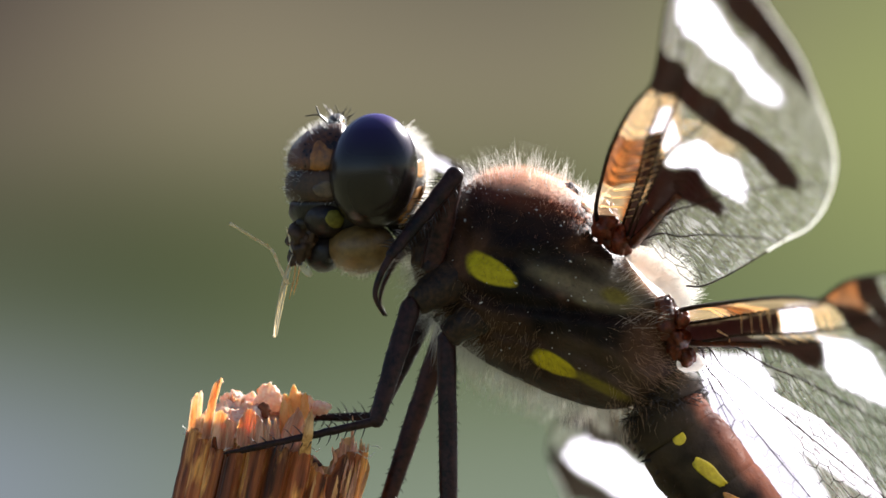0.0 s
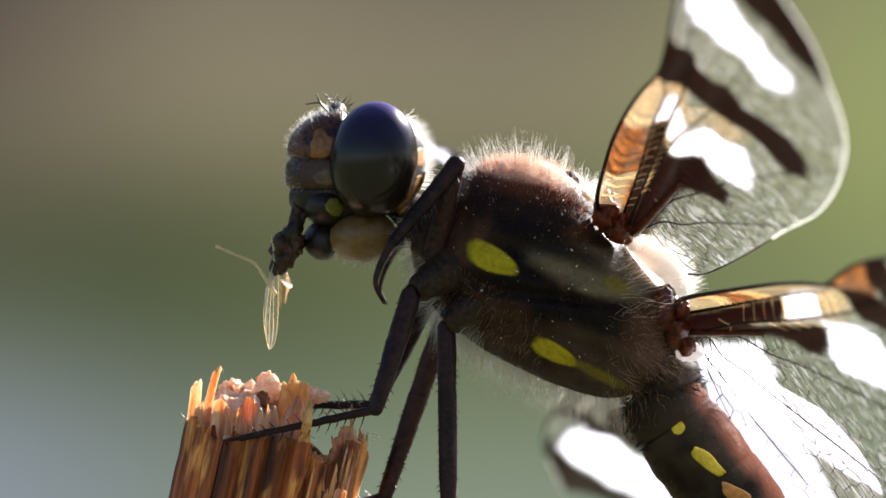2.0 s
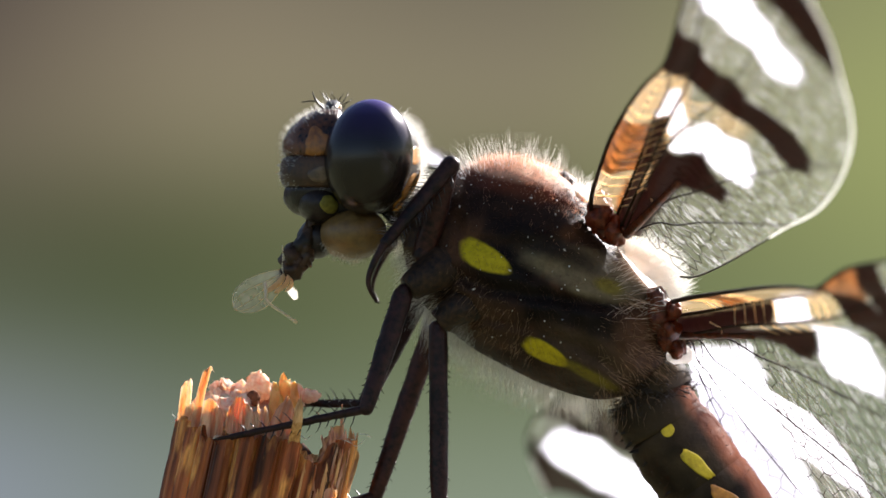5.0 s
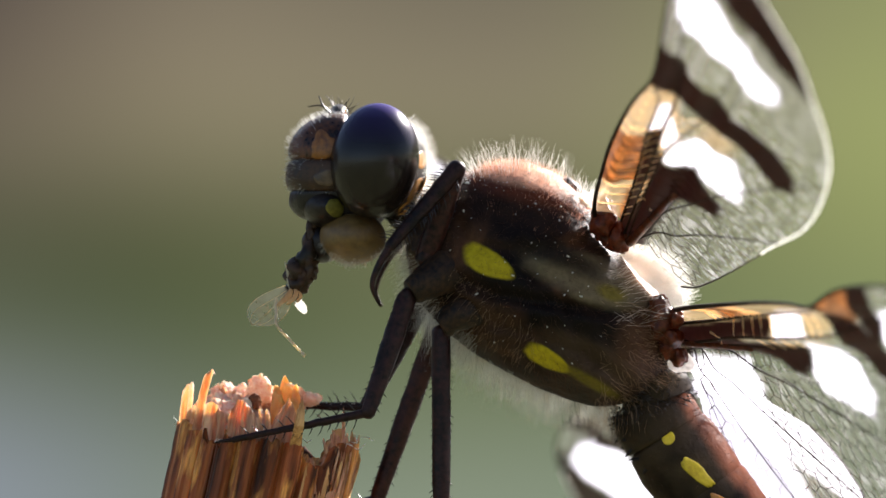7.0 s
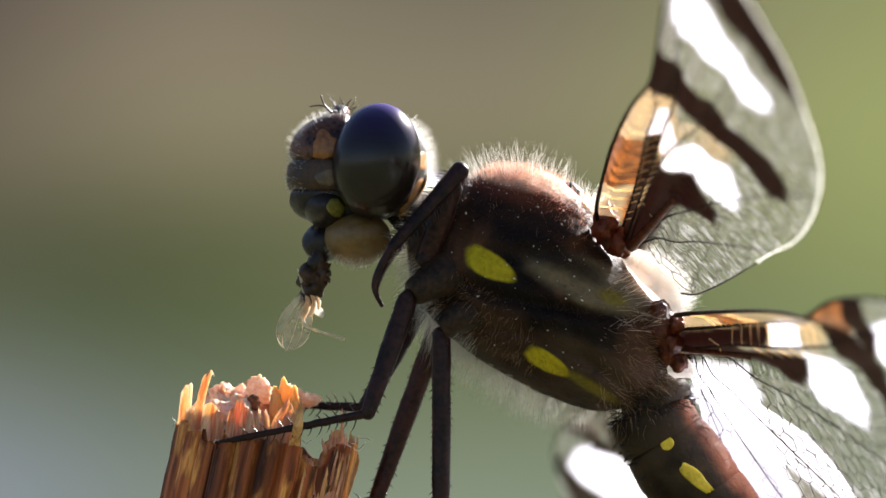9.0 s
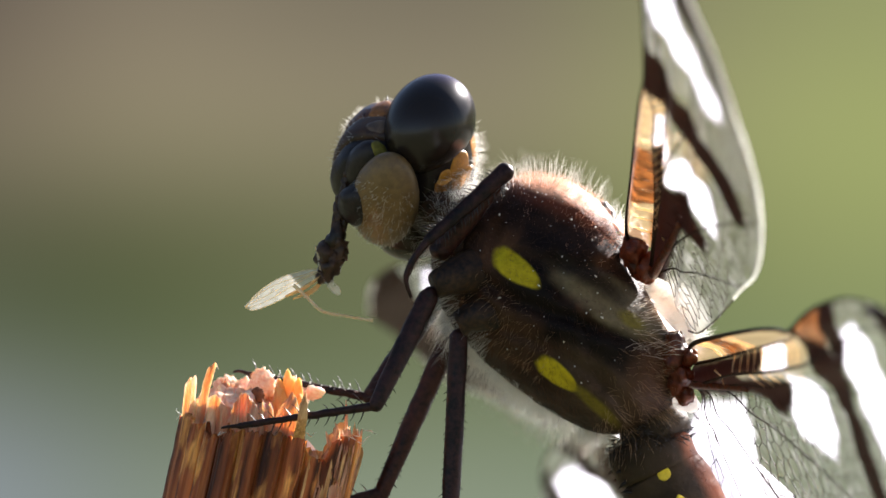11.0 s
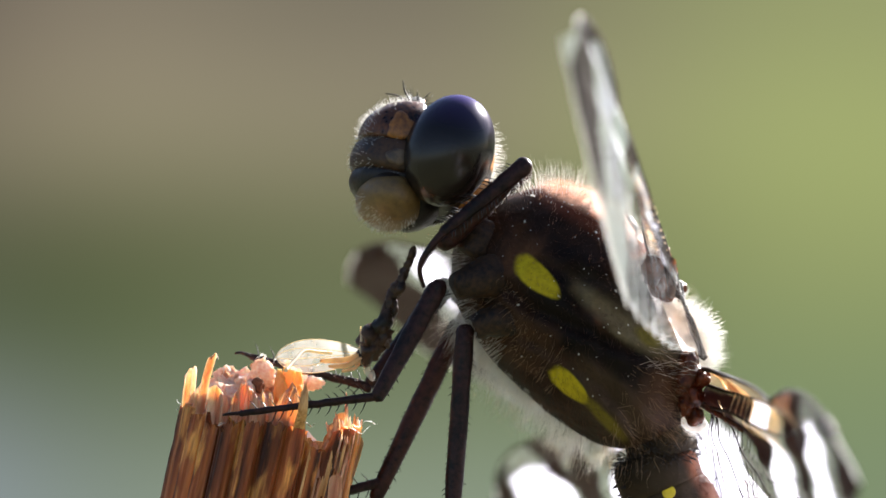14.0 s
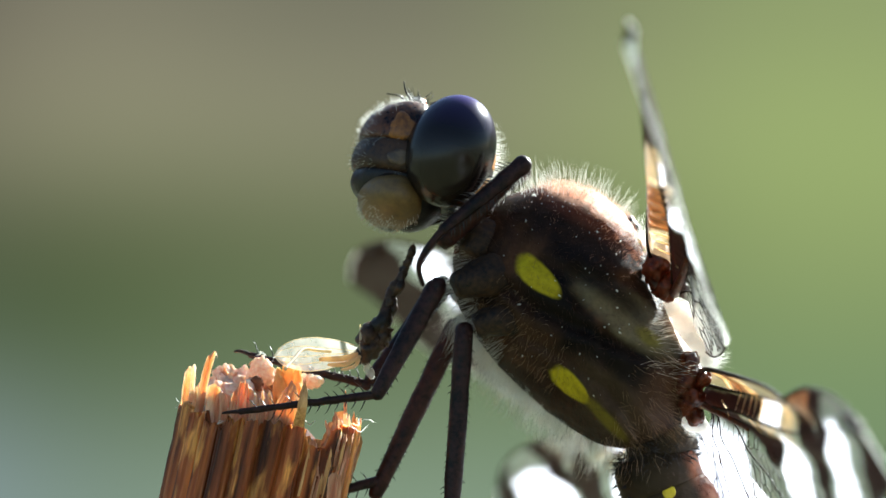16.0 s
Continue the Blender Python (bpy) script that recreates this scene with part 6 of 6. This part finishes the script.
def build_prey():
    prey = empty("captured_insect", "small pale winged insect being eaten, body chewed dark", "insect", PREY_AT)
    lumps = [(2, 4, 16), (9, -18, 24), (12, -40, 25), (4, -30, 21), (10, -64, 17), (14, -84, 12), (10, -104, 13), (8, -124, 10), (13, -142, 11), (9, -160, 9), (12, -178, 8), (8, -194, 7)]
    for i, (x, y, r) in enumerate(lumps):
        part("chewed_lump", chunk(520 + x, 452 + y, -30, r * 0.85, r * (1.0 if y > -60 else 1.8), r * 0.85, 0.8, i * 2.2), CHEWED, prey, "dark chewed lump of the body")
    sh = Shell()
    n, mm = 24, 9
    for i in range(n + 1):
        t = i / n
        wid = 34 * (math.sin(math.pi * min(1, t * 0.94 + 0.06)) ** 0.6) * (0.62 + 0.5 * t)
        for j in range(mm + 1):
            u = j / mm * 2 - 1
            sh.v.append(at(520 + u * wid, 452 + 165 * t, -30 + 3 * (1 - u * u) + 5 * math.sin(t * 3)))
    for i in range(n):
        for j in range(mm):
            q = i * (mm + 1) + j
            sh.f.append((q, q + 1, q + mm + 2, q + mm + 1))
    wing = part("prey_wing", sh, PREY_WING, prey, "pale translucent rounded wing", origin=PREY_AT)
    for u0 in (-0.55, 0.1, 0.6, 1.0, -1.0):
        ps = []
        for i in range(13):
            t = i / 12
            wid = 34 * (math.sin(math.pi * min(1, t * 0.94 + 0.06)) ** 0.6) * (0.62 + 0.5 * t)
            u = u0 * min(1, 0.3 + t)if abs(u0) < 0.9 else u0
            ps.append(at(520 + u * wid, 452 + 165 * t, -31 + 3 * (1 - u * u) + 5 * math.sin(t * 3)))
        part("prey_wing_vein", Shell().ring_tube(ps, [0.7 * UNIT] * 13, 4), PREY_PALE, wing)
    w2 = Shell().ring_tube([at(*p) for p in spline([(520, 452, -40), (534, 468, -44), (550, 480, -46), (558, 488, -46)], 5)], [UNIT * r for r in (3, 4, 5, 6, 6.5, 7, 7.5, 8, 8, 8, 8, 7, 6, 5, 4, 2)], 8, True, 0.2)
    part("wing_stub", w2, PREY_WING, prey, "torn pale wing stub", origin=PREY_AT)
    lg = Shell().ring_tube([at(*p) for p in spline([(520, 452, -36), (496, 477, -37), (472, 502, -38), (462, 545, -38), (453, 591, -38)], 6)],
                           [UNIT * (3.6 - 1.3 * i / 24 + (1.0 if i > 22 else 0)) for i in range(25)], 7)
    leg = part("prey_leg", lg, PREY_PALE, prey, "thin pale bent leg", origin=PREY_AT)
    for pts, r in (([(523, 458, -36), (531, 492, -38), (530, 536, -38)], 5.5), ([(528, 458, -42), (541, 486, -43), (541, 522, -42)], 4.5), ([(530, 458, -40), (546, 472, -42), (551, 498, -42)], 3.5)):
        ps = [at(*p) for p in spline(pts, 5)]
        part("soft_scrap", Shell().ring_tube(ps, [r * UNIT * (1 - 0.5 * abs(2 * i / (len(ps) - 1) - 1) ** 2) for i in range(len(ps))], 8, True, 0.3), PREY_GOLD, wing, "golden soft remains", origin=PREY_AT)
    spike = Shell().ring_tube([at(*p) for p in spline([(519, 455, -36), (510, 432, -38), (498, 409, -40)], 4)], [UNIT * r for r in (4.5, 4.2, 3.8, 3.4, 3, 2.4, 1.8, 1.2, 0.6)], 7)
    part("torn_spike", spike, PREY_PALE, prey, "pale pointed scrap of the wing base")
    return prey, wing, leg


PREY, PREY_WING_OB, PREY_LEG_OB = build_prey()


# ---------------------------------------------------------------- movement
def plan_turn(wx, wy, wz):
    """A rotation about the plan's right, down and away axes, as one rotation vector in degrees."""
    w = Vector((wx, wz, -wy))          # right, away, up
    a = radians(w.length)
    return Matrix.Rotation(a, 4, w.normalized()) if a > 1e-6 else Matrix.Identity(4)


# seconds, turn (right, down, away axes), shift right, down
BODY_ROWS = [(0, 0, 0, 0, 0, 0), (1, 0.3, -0.7, 0.4, 0.5, -0.6), (2, 0.3, -1.0, 0.5, 0, -0.5), (3, 0, -1.1, 0.6, 1.6, -0.4), (4, 0, -1.6, 0.9, 0.6, -0.4), (6.5, -0.3, -1.5, 2.3, 4.0, 4.8),
             (7, -0.3, -1.9, 2.4, 3.0, 6.1), (8, -0.4, -1.7, 2.8, 3.8, 8.3), (8.6, -0.4, -2.0, 2.9, 4.6, 9.8), (10.2, -1.2, -3.0, 7.0, 14, 26),
             (10.8, -2.4, -4.0, 10.6, 21, 44), (11, -2.4, -4.4, 12.2, 26, 51), (11.25, -1.9, -4.8, 13.9, 34, 62), (11.5, -1.8, -4.9, 14.8, 39.3, 68.3), (12, -1.6, -5.1, 15.8, 45.4, 76.6),
             (12.5, -1.2, -5, 16.1, 48.1, 78.4), (13.5, -1.2, -5.2, 16.6, 51.6, 84.3), (14, -1.2, -5.2, 16.7, 53.5, 86), (16, -1.2, -5.2, 16.9, 56.5, 88.5)]
HEAD_ROWS = [(0, 0, 0, 0, 0, 0), (1, 0, 0, 0.2, 2.6, 0), (2, -0.3, 0, 0.4, 1.6, 0.4), (3.5, -0.9, 0.1, 0.9, 4, 1.6), (4, -0.9, 0.1, 0.9, 5.2, 0.2), (6.5, -1.8, -0.3, 1.4, 16, 0), (7, -2, -0.3, 1.5, 16.5, 1.5),
             (8.6, -2.1, -0.3, 1.7, 17.5, 1.5), (10.2, -5, -3, 6, 40, 2), (10.75, -10, -6, 11, 66, 6), (10.9, -46, 0, 17, 82, 6), (11.02, -48, 0, 17, 83, 7), (11.12, -12, -7, 13, 83, 10),
             (11.5, -12, -6.5, 13, 100, 20), (12, -11.5, -6.5, 14, 109, 24), (12.5, -11.5, -6.5, 15, 112, 26), (13.5, -11, -6.5, 14.6, 115, 30), (13.6, -28, -3, 14.6, 107, 22), (13.75, -11, -6.5, 14, 115, 30),
             (14.5, -10.7, -6.5, 13.4, 119, 31), (16, -10.5, -6.5, 13.4, 121, 33)]
# lower lip in the head's space: seconds, turn away axis, shift right, down
LIP_ROWS = [(0, 0, 0, 0), (0.5, 3, -3, 2), (1, 0, 0, 0), (1.5, 4, -6, 3), (2, -2, 2, 0), (2.5, 3, -6, 2), (3, 0, -4, 0), (3.5, 6, -10, 2), (4, 0, -4, 0), (6.5, 4, -10, -2), (7, 6, -14, 0), (7.5, 2, -8, -4), (8, 4, -10, 0),
            (8.6, 0, -8, -2), (10.8, 0, -6, 4), (11, 4, -16, -10), (11.15, 0, -8, 0), (11.5, 8, -46, -32), (12.5, 10, -54, -38), (14, 10, -52, -34), (16, 10, -52, -36)]


def moved(rows, t, home):
    wx, wy, wz, sx, sy = row_at(rows, t)
    return Matrix.Translation(home + way(sx, sy) * UNIT) @ plan_turn(wx, wy, wz)


def wing_frame(base, u, v, near, length_units):
    """A wing's pose from where its root lies, its span and its chord as they lie across the view; the span's depth follows from its length."""
    k0 = (FAR + base.y) / FAR
    tip_x, tip_y = base.x / UNIT / k0 + u[0], -base.z / UNIT / k0 + u[1]
    sgn, du = (-1 if near else 1), length_units * (-1 if near else 1)
    for _ in range(6):
        k = (FAR + base.y + du * UNIT) / FAR
        ux, uy = tip_x * k - base.x / UNIT, tip_y * k + base.z / UNIT
        du = math.sqrt(max(length_units ** 2 - ux * ux - uy * uy, 1)) * sgn
    a = Vector((ux, du, -uy)).normalized()
    b = Vector((v[0], 0, -v[1]))
    b.y = -(a.x * b.x + a.z * b.z) / a.y
    b = (b - a * a.dot(b)).normalized()
    c = a.cross(b)
    m = Matrix((a, b, c)).transposed().to_4x4()
    return Matrix.Translation(base) @ m


# root in the body, then rows: seconds, span right, span down, chord right, chord down
WINGS = [
    (near_fore, (1088, 396, -110), True, 0.042, [(0, 212, -480, 312, 200), (2, 236, -480, 314, 196), (3, 256, -492, 315, 198), (4, 286, -522, 312, 199), (7, 215, -480, 300, 215), (8.6, 205, -480, 295, 220), (10.3, 130, -520, 262, 235), (10.8, 85, -545, 232, 245), (11, 30, -565, 203, 266),
                                                (11.15, -8, -548, 208, 268), (11.3, -58, -522, 196, 288), (11.5, -54, -511, 192, 296), (11.9, -24, -450, 188, 306), (12.5, -24, -440, 184, 308), (13.55, -26, -440, 184, 308), (13.8, -185, -440, 178, 314), (14.2, -178, -440, 176, 314), (14.5, -155, -445, 173, 314),
                                                (15.5, -160, -445, 173, 314), (15.75, -125, -440, 185, 308), (16, -85, -432, 200, 300)]),
    (near_hind, (1208, 560, -112), True, 0.041, [(0, 590, 0, 330, 400), (1, 590, 0, 330, 400), (2, 615, -18, 330, 400), (3, 610, -14, 330, 400), (3.5, 590, -2, 328, 404), (4, 620, -28, 330, 400), (6.5, 570, 30, 320, 420), (8.6, 560, 50, 315, 425), (10.3, 470, 20, 240, 460), (10.8, 430, 0, 195, 472),
                                                (11, 408, -18, 220, 465), (11.3, 392, 50, 175, 482), (11.5, 390, 80, 178, 484), (12, 388, 120, 185, 480), (12.5, 388, 138, 190, 478), (13.55, 378, 147, 192, 478), (13.8, 252, 182, 139, 497), (14.5, 258, 182, 139, 497), (15.5, 255, 182, 139, 497), (16, 308, 174, 152, 492)]),
    (far_fore, (1070, 410, 105), False, 0.042, [(0, -415, -182, 300, 260), (4, -415, -182, 300, 260), (8.6, -418, -165, 290, 270), (10.3, -390, -10, 240, 300), (10.8, -410, 70, 215, 305), (11, -446, 75, 190, 318), (11.5, -495, 25, 185, 320), (12.5, -505, -16, 180, 322), (13.5, -505, -16, 180, 322), (13.8, -512, -10, 180, 322), (16, -508, -14, 180, 322)]),
    (far_hind, (1190, 575, 105), False, 0.041, [(0, -195, 300, 435, 325), (1.5, -195, 305, 435, 325), (4, -220, 295, 435, 325), (7, -155, 310, 420, 340), (8.6, -155, 310, 420, 340), (10.8, -185, 280, 350, 410), (11.2, -215, 270, 335, 420), (12.5, -245, 262, 320, 430), (13.5, -245, 262, 320, 430), (13.8, -310, 232, 300, 440), (14.5, -310, 232, 300, 440), (16, -305, 237, 300, 440)]),
]

# how far the near fore wing twists towards its tip: seconds, degrees
TWIST = [(0, 0), (11.3, 0), (11.9, -7), (13.55, -8), (13.8, -22), (15.5, -22), (16, -12)]

# prey: seconds, root x, y, top of the chewed stem x, y, wing tip x, y, wing's turn about its length, leg tip x, y (as seen, with the sway)
PREY_ROWS = [
    (0, 520, 448, 540, 340, 488, 597, 84, 405, 396), (0.3, 502, 465, 530, 350, 516, 638, 25, 366, 468), (0.5, 518, 481, 540, 375, 565, 632, 60, 382, 504), (0.6, 527, 478, 545, 360, 555, 610, 78, 390, 493),
    (0.9, 517, 478, 540, 360, 484, 605, 30, 427, 481), (1.0, 529, 478, 545, 370, 486, 617, 45, 432, 460), (1.2, 511, 485, 540, 370, 529, 625, 82, 375, 476), (1.5, 532, 478, 545, 370, 529, 624, 50, 426, 484),
    (1.8, 527, 465, 540, 350, 522, 600, 40, 432, 488), (2.0, 489, 465, 520, 360, 479, 618, 65, 379, 437), (2.1, 514, 468, 535, 350, 517, 628, 62, 402, 468), (2.4, 532, 471, 545, 350, 562, 615, 70, 408, 480),
    (2.5, 510, 452, 530, 350, 520, 606, 68, 389, 457), (2.7, 519, 471, 540, 350, 539, 590, 60, 423, 493), (3.0, 521, 468, 540, 365, 490, 617, 45, 454, 437), (3.3, 525, 471, 540, 350, 514, 549, 10, 470, 540),
    (3.5, 501, 468, 520, 370, 467, 585, 15, 439, 531), (3.6, 516, 475, 540, 350, 511, 615, 10, 500, 560), (3.8, 511, 450, 540, 340, 436, 554, 0, 490, 540), (4.0, 508, 455, 545, 385, 410, 440, 25, 454, 565),
    (4.2, 493, 462, 540, 390, 377, 467, 25, 480, 570), (5.2, 505, 485, 545, 380, 430, 560, 15, 540, 580), (6.3, 516, 498, 540, 390, 471, 613, 5, 587, 580), (6.5, 526, 510, 530, 400, 451, 596, 10, 596, 612),
    (6.6, 494, 514, 540, 400, 412, 589, 10, 535, 613), (6.9, 514, 523, 550, 405, 432, 589, 15, 550, 627), (7.0, 514, 510, 545, 400, 448, 573, 10, 540, 635), (7.2, 468, 506, 540, 410, 460, 572, 0, 443, 627),
    (7.5, 509, 526, 545, 405, 439, 599, 20, 576, 643), (7.8, 502, 526, 545, 410, 423, 608, 20, 557, 625), (8.0, 489, 518, 543, 410, 379, 596, 15, 515, 624), (8.1, 530, 526, 560, 400, 465, 641, 25, 621, 613),
    (8.4, 525, 526, 555, 400, 514, 633, 5, 558, 600), (8.5, 534, 524, 540, 400, 487, 636, 10, 620, 615), (8.7, 540, 521, 560, 395, 510, 628, 5, 611, 612), (9.7, 550, 525, 575, 380, 500, 600, 30, 630, 605),
    (10.8, 560, 534, 585, 356, 494, 570, 70, 659, 603), (10.9, 563, 480, 595, 330, 423, 542, 60, 638, 567), (11.0, 570, 480, 600, 330, 435, 545, 70, 665, 570), (11.1, 516, 582, 582, 400, 405, 582, 50, 615, 653),
    (11.2, 511, 574, 593, 420, 403, 604, 60, 568, 656), (11.3, 613, 590, 606, 430, 506, 656, 45, 660, 660), (11.5, 626, 584, 610, 420, 501, 659, 50, 673, 646), (11.6, 615, 600, 640, 450, 490, 664, 40, 670, 650),
    (11.7, 640, 636, 695, 520, 488, 642, 20, 640, 660), (12, 639, 634, 694, 512, 486, 640, 15, 499, 668), (12.5, 643, 633, 697, 512, 490, 640, 15, 503, 667), (13, 638, 636, 692, 515, 484, 643, 15, 498, 670),
    (13.5, 638, 633, 692, 512, 484, 640, 15, 498, 667), (14, 640, 626, 694, 505, 487, 633, 15, 500, 660), (14.5, 638, 616, 692, 495, 484, 623, 15, 498, 650), (15, 640, 620, 694, 499, 487, 627, 15, 500, 654),
    (15.5, 636, 625, 690, 504, 483, 632, 15, 496, 659), (16, 639, 623, 693, 502, 485, 630, 15, 499, 657)]


def aim(a, b):
    """The turn that takes direction a to direction b."""
    return a.rotation_difference(b).to_matrix().to_4x4()


def motions():
    times = sorted({round(r[0], 2) for r in BODY_ROWS + HEAD_ROWS})

    def body_at(t):
        return moved(BODY_ROWS, t, BODY_AT)

    walk(dragonfly, [(r[0], body_at(r[0])) for r in BODY_ROWS])
    walk(HEAD_OB, [(t, body_at(t).inverted() @ moved(HEAD_ROWS, t, HEAD_AT)) for t in times])
    lip_home = HOME[LABIUM_OB.name] - HEAD_AT
    walk(LABIUM_OB, [(t, Matrix.Translation(lip_home + way(x, y) * UNIT) @ plan_turn(0, 0, a)) for t, a, x, y in LIP_ROWS])
    jaw_home = HOME[JAW_OB.name] - HEAD_AT
    walk(JAW_OB, [(t, Matrix.Translation(jaw_home + way(k * 22, k * -34) * UNIT)) for t, k in ((0, 0), (10.8, 0), (11.05, 0.4), (11.5, 0.8), (11.8, 1), (16, 1))])
    ab_home = HOME[ABDOMEN_OB.name] - BODY_AT
    walk(ABDOMEN_OB, [(r[0], Matrix.Translation(ab_home) @ plan_turn(0, 0, -0.35 * r[3])) for r in BODY_ROWS])
    # legs follow the hips, the feet stay on the stalk
    for lg in LEGS:
        hip0 = at(*lg["hip"])
        knee0, foot0 = at(*lg["knee"][0]), at(*lg["foot"][0])
        frows, trows = [], []
        for t in [r[0] for r in BODY_ROWS]:
            m = body_at(t)
            k = min(1, max(0, row_at(BODY_ROWS, t)[2] / 16.2))
            inv = m.inverted()
            hip = inv @ at(*lg["hip"]).lerp(at(*lg["hip_b"]), k)
            knee = inv @ at(*lg["knee"][0]).lerp(at(*lg["knee"][1]), k)
            foot = inv @ at(*lg["foot"][0]).lerp(at(*lg["foot"][1]), k)
            frows.append((t, Matrix.Translation(hip) @ aim(knee0 - hip0, knee - hip)))
            trows.append((t, Matrix.Translation(knee) @ aim(foot0 - knee0, foot - knee)))
        walk(lg["femur"], frows)
        walk(lg["tibia"], trows)
    for pieces, root, near, length, rows in WINGS:
        out = []
        for t in sorted({r[0] for r in rows} | {r[0] for r in BODY_ROWS}):
            if t < rows[0][0] or t > rows[-1][0]:
                continue
            ux, uy, vx, vy = row_at(rows, t)
            m = body_at(t)
            base = m @ (at(*root) - BODY_AT)
            out.append((t, m.inverted() @ wing_frame(base, (ux, uy), (vx, vy), near, length / UNIT)))
        # the outer strips twist against the root, each a little more
        for k, piece in enumerate(pieces):
            share = k / max(1, len(pieces) - 1)
            walk(piece, [(t, m @ Matrix.Rotation(radians(row_at(TWIST, t)[0] * share), 4, "X")) for t, m in out])
    # prey
    prows, wrows, lrows = [], [], []
    for t, x, y, tx, ty, wx, wy, roll, lx, ly in PREY_ROWS:
        sx, sy = row_at(SWAY, t)
        stem = Vector((tx - x, 0, -(ty - y))).normalized()
        m = Matrix.Translation(at(x - sx, y - sy, -30)) @ aim(Vector((0, 0, 1)), stem)
        prows.append((t, m))
        q = m.to_3x3().inverted()
        d = Vector((wx - x, 0, -(wy - y)))
        short = min(1.0, d.length / 165)
        d = (d.normalized() * short + Vector((0, -math.sqrt(max(0, 1 - short * short)), 0))).normalized()
        wrows.append((t, (q @ (aim(Vector((0, 0, -1)), d).to_3x3() @ Matrix.Rotation(radians(roll), 3, "Z"))).to_4x4()))
        # the leg hangs on the wing's middle
        mid = d * 62 * UNIT
        e = Vector((lx - x, 0, -(ly - y))) - Vector((mid.x, 0, mid.z)) / UNIT
        near = min(1.0, e.length / 155)
        e = (e.normalized() * near + Vector((0, -math.sqrt(max(0, 1 - near * near)), 0))).normalized()
        lrows.append((t, Matrix.Translation(q @ mid) @ (q @ aim(Vector((-67.5, 0, -139.4)).normalized(), e).to_3x3()).to_4x4()))
    walk(PREY, prows)
    walk(PREY_WING_OB, wrows)
    walk(PREY_LEG_OB, lrows)


motions()
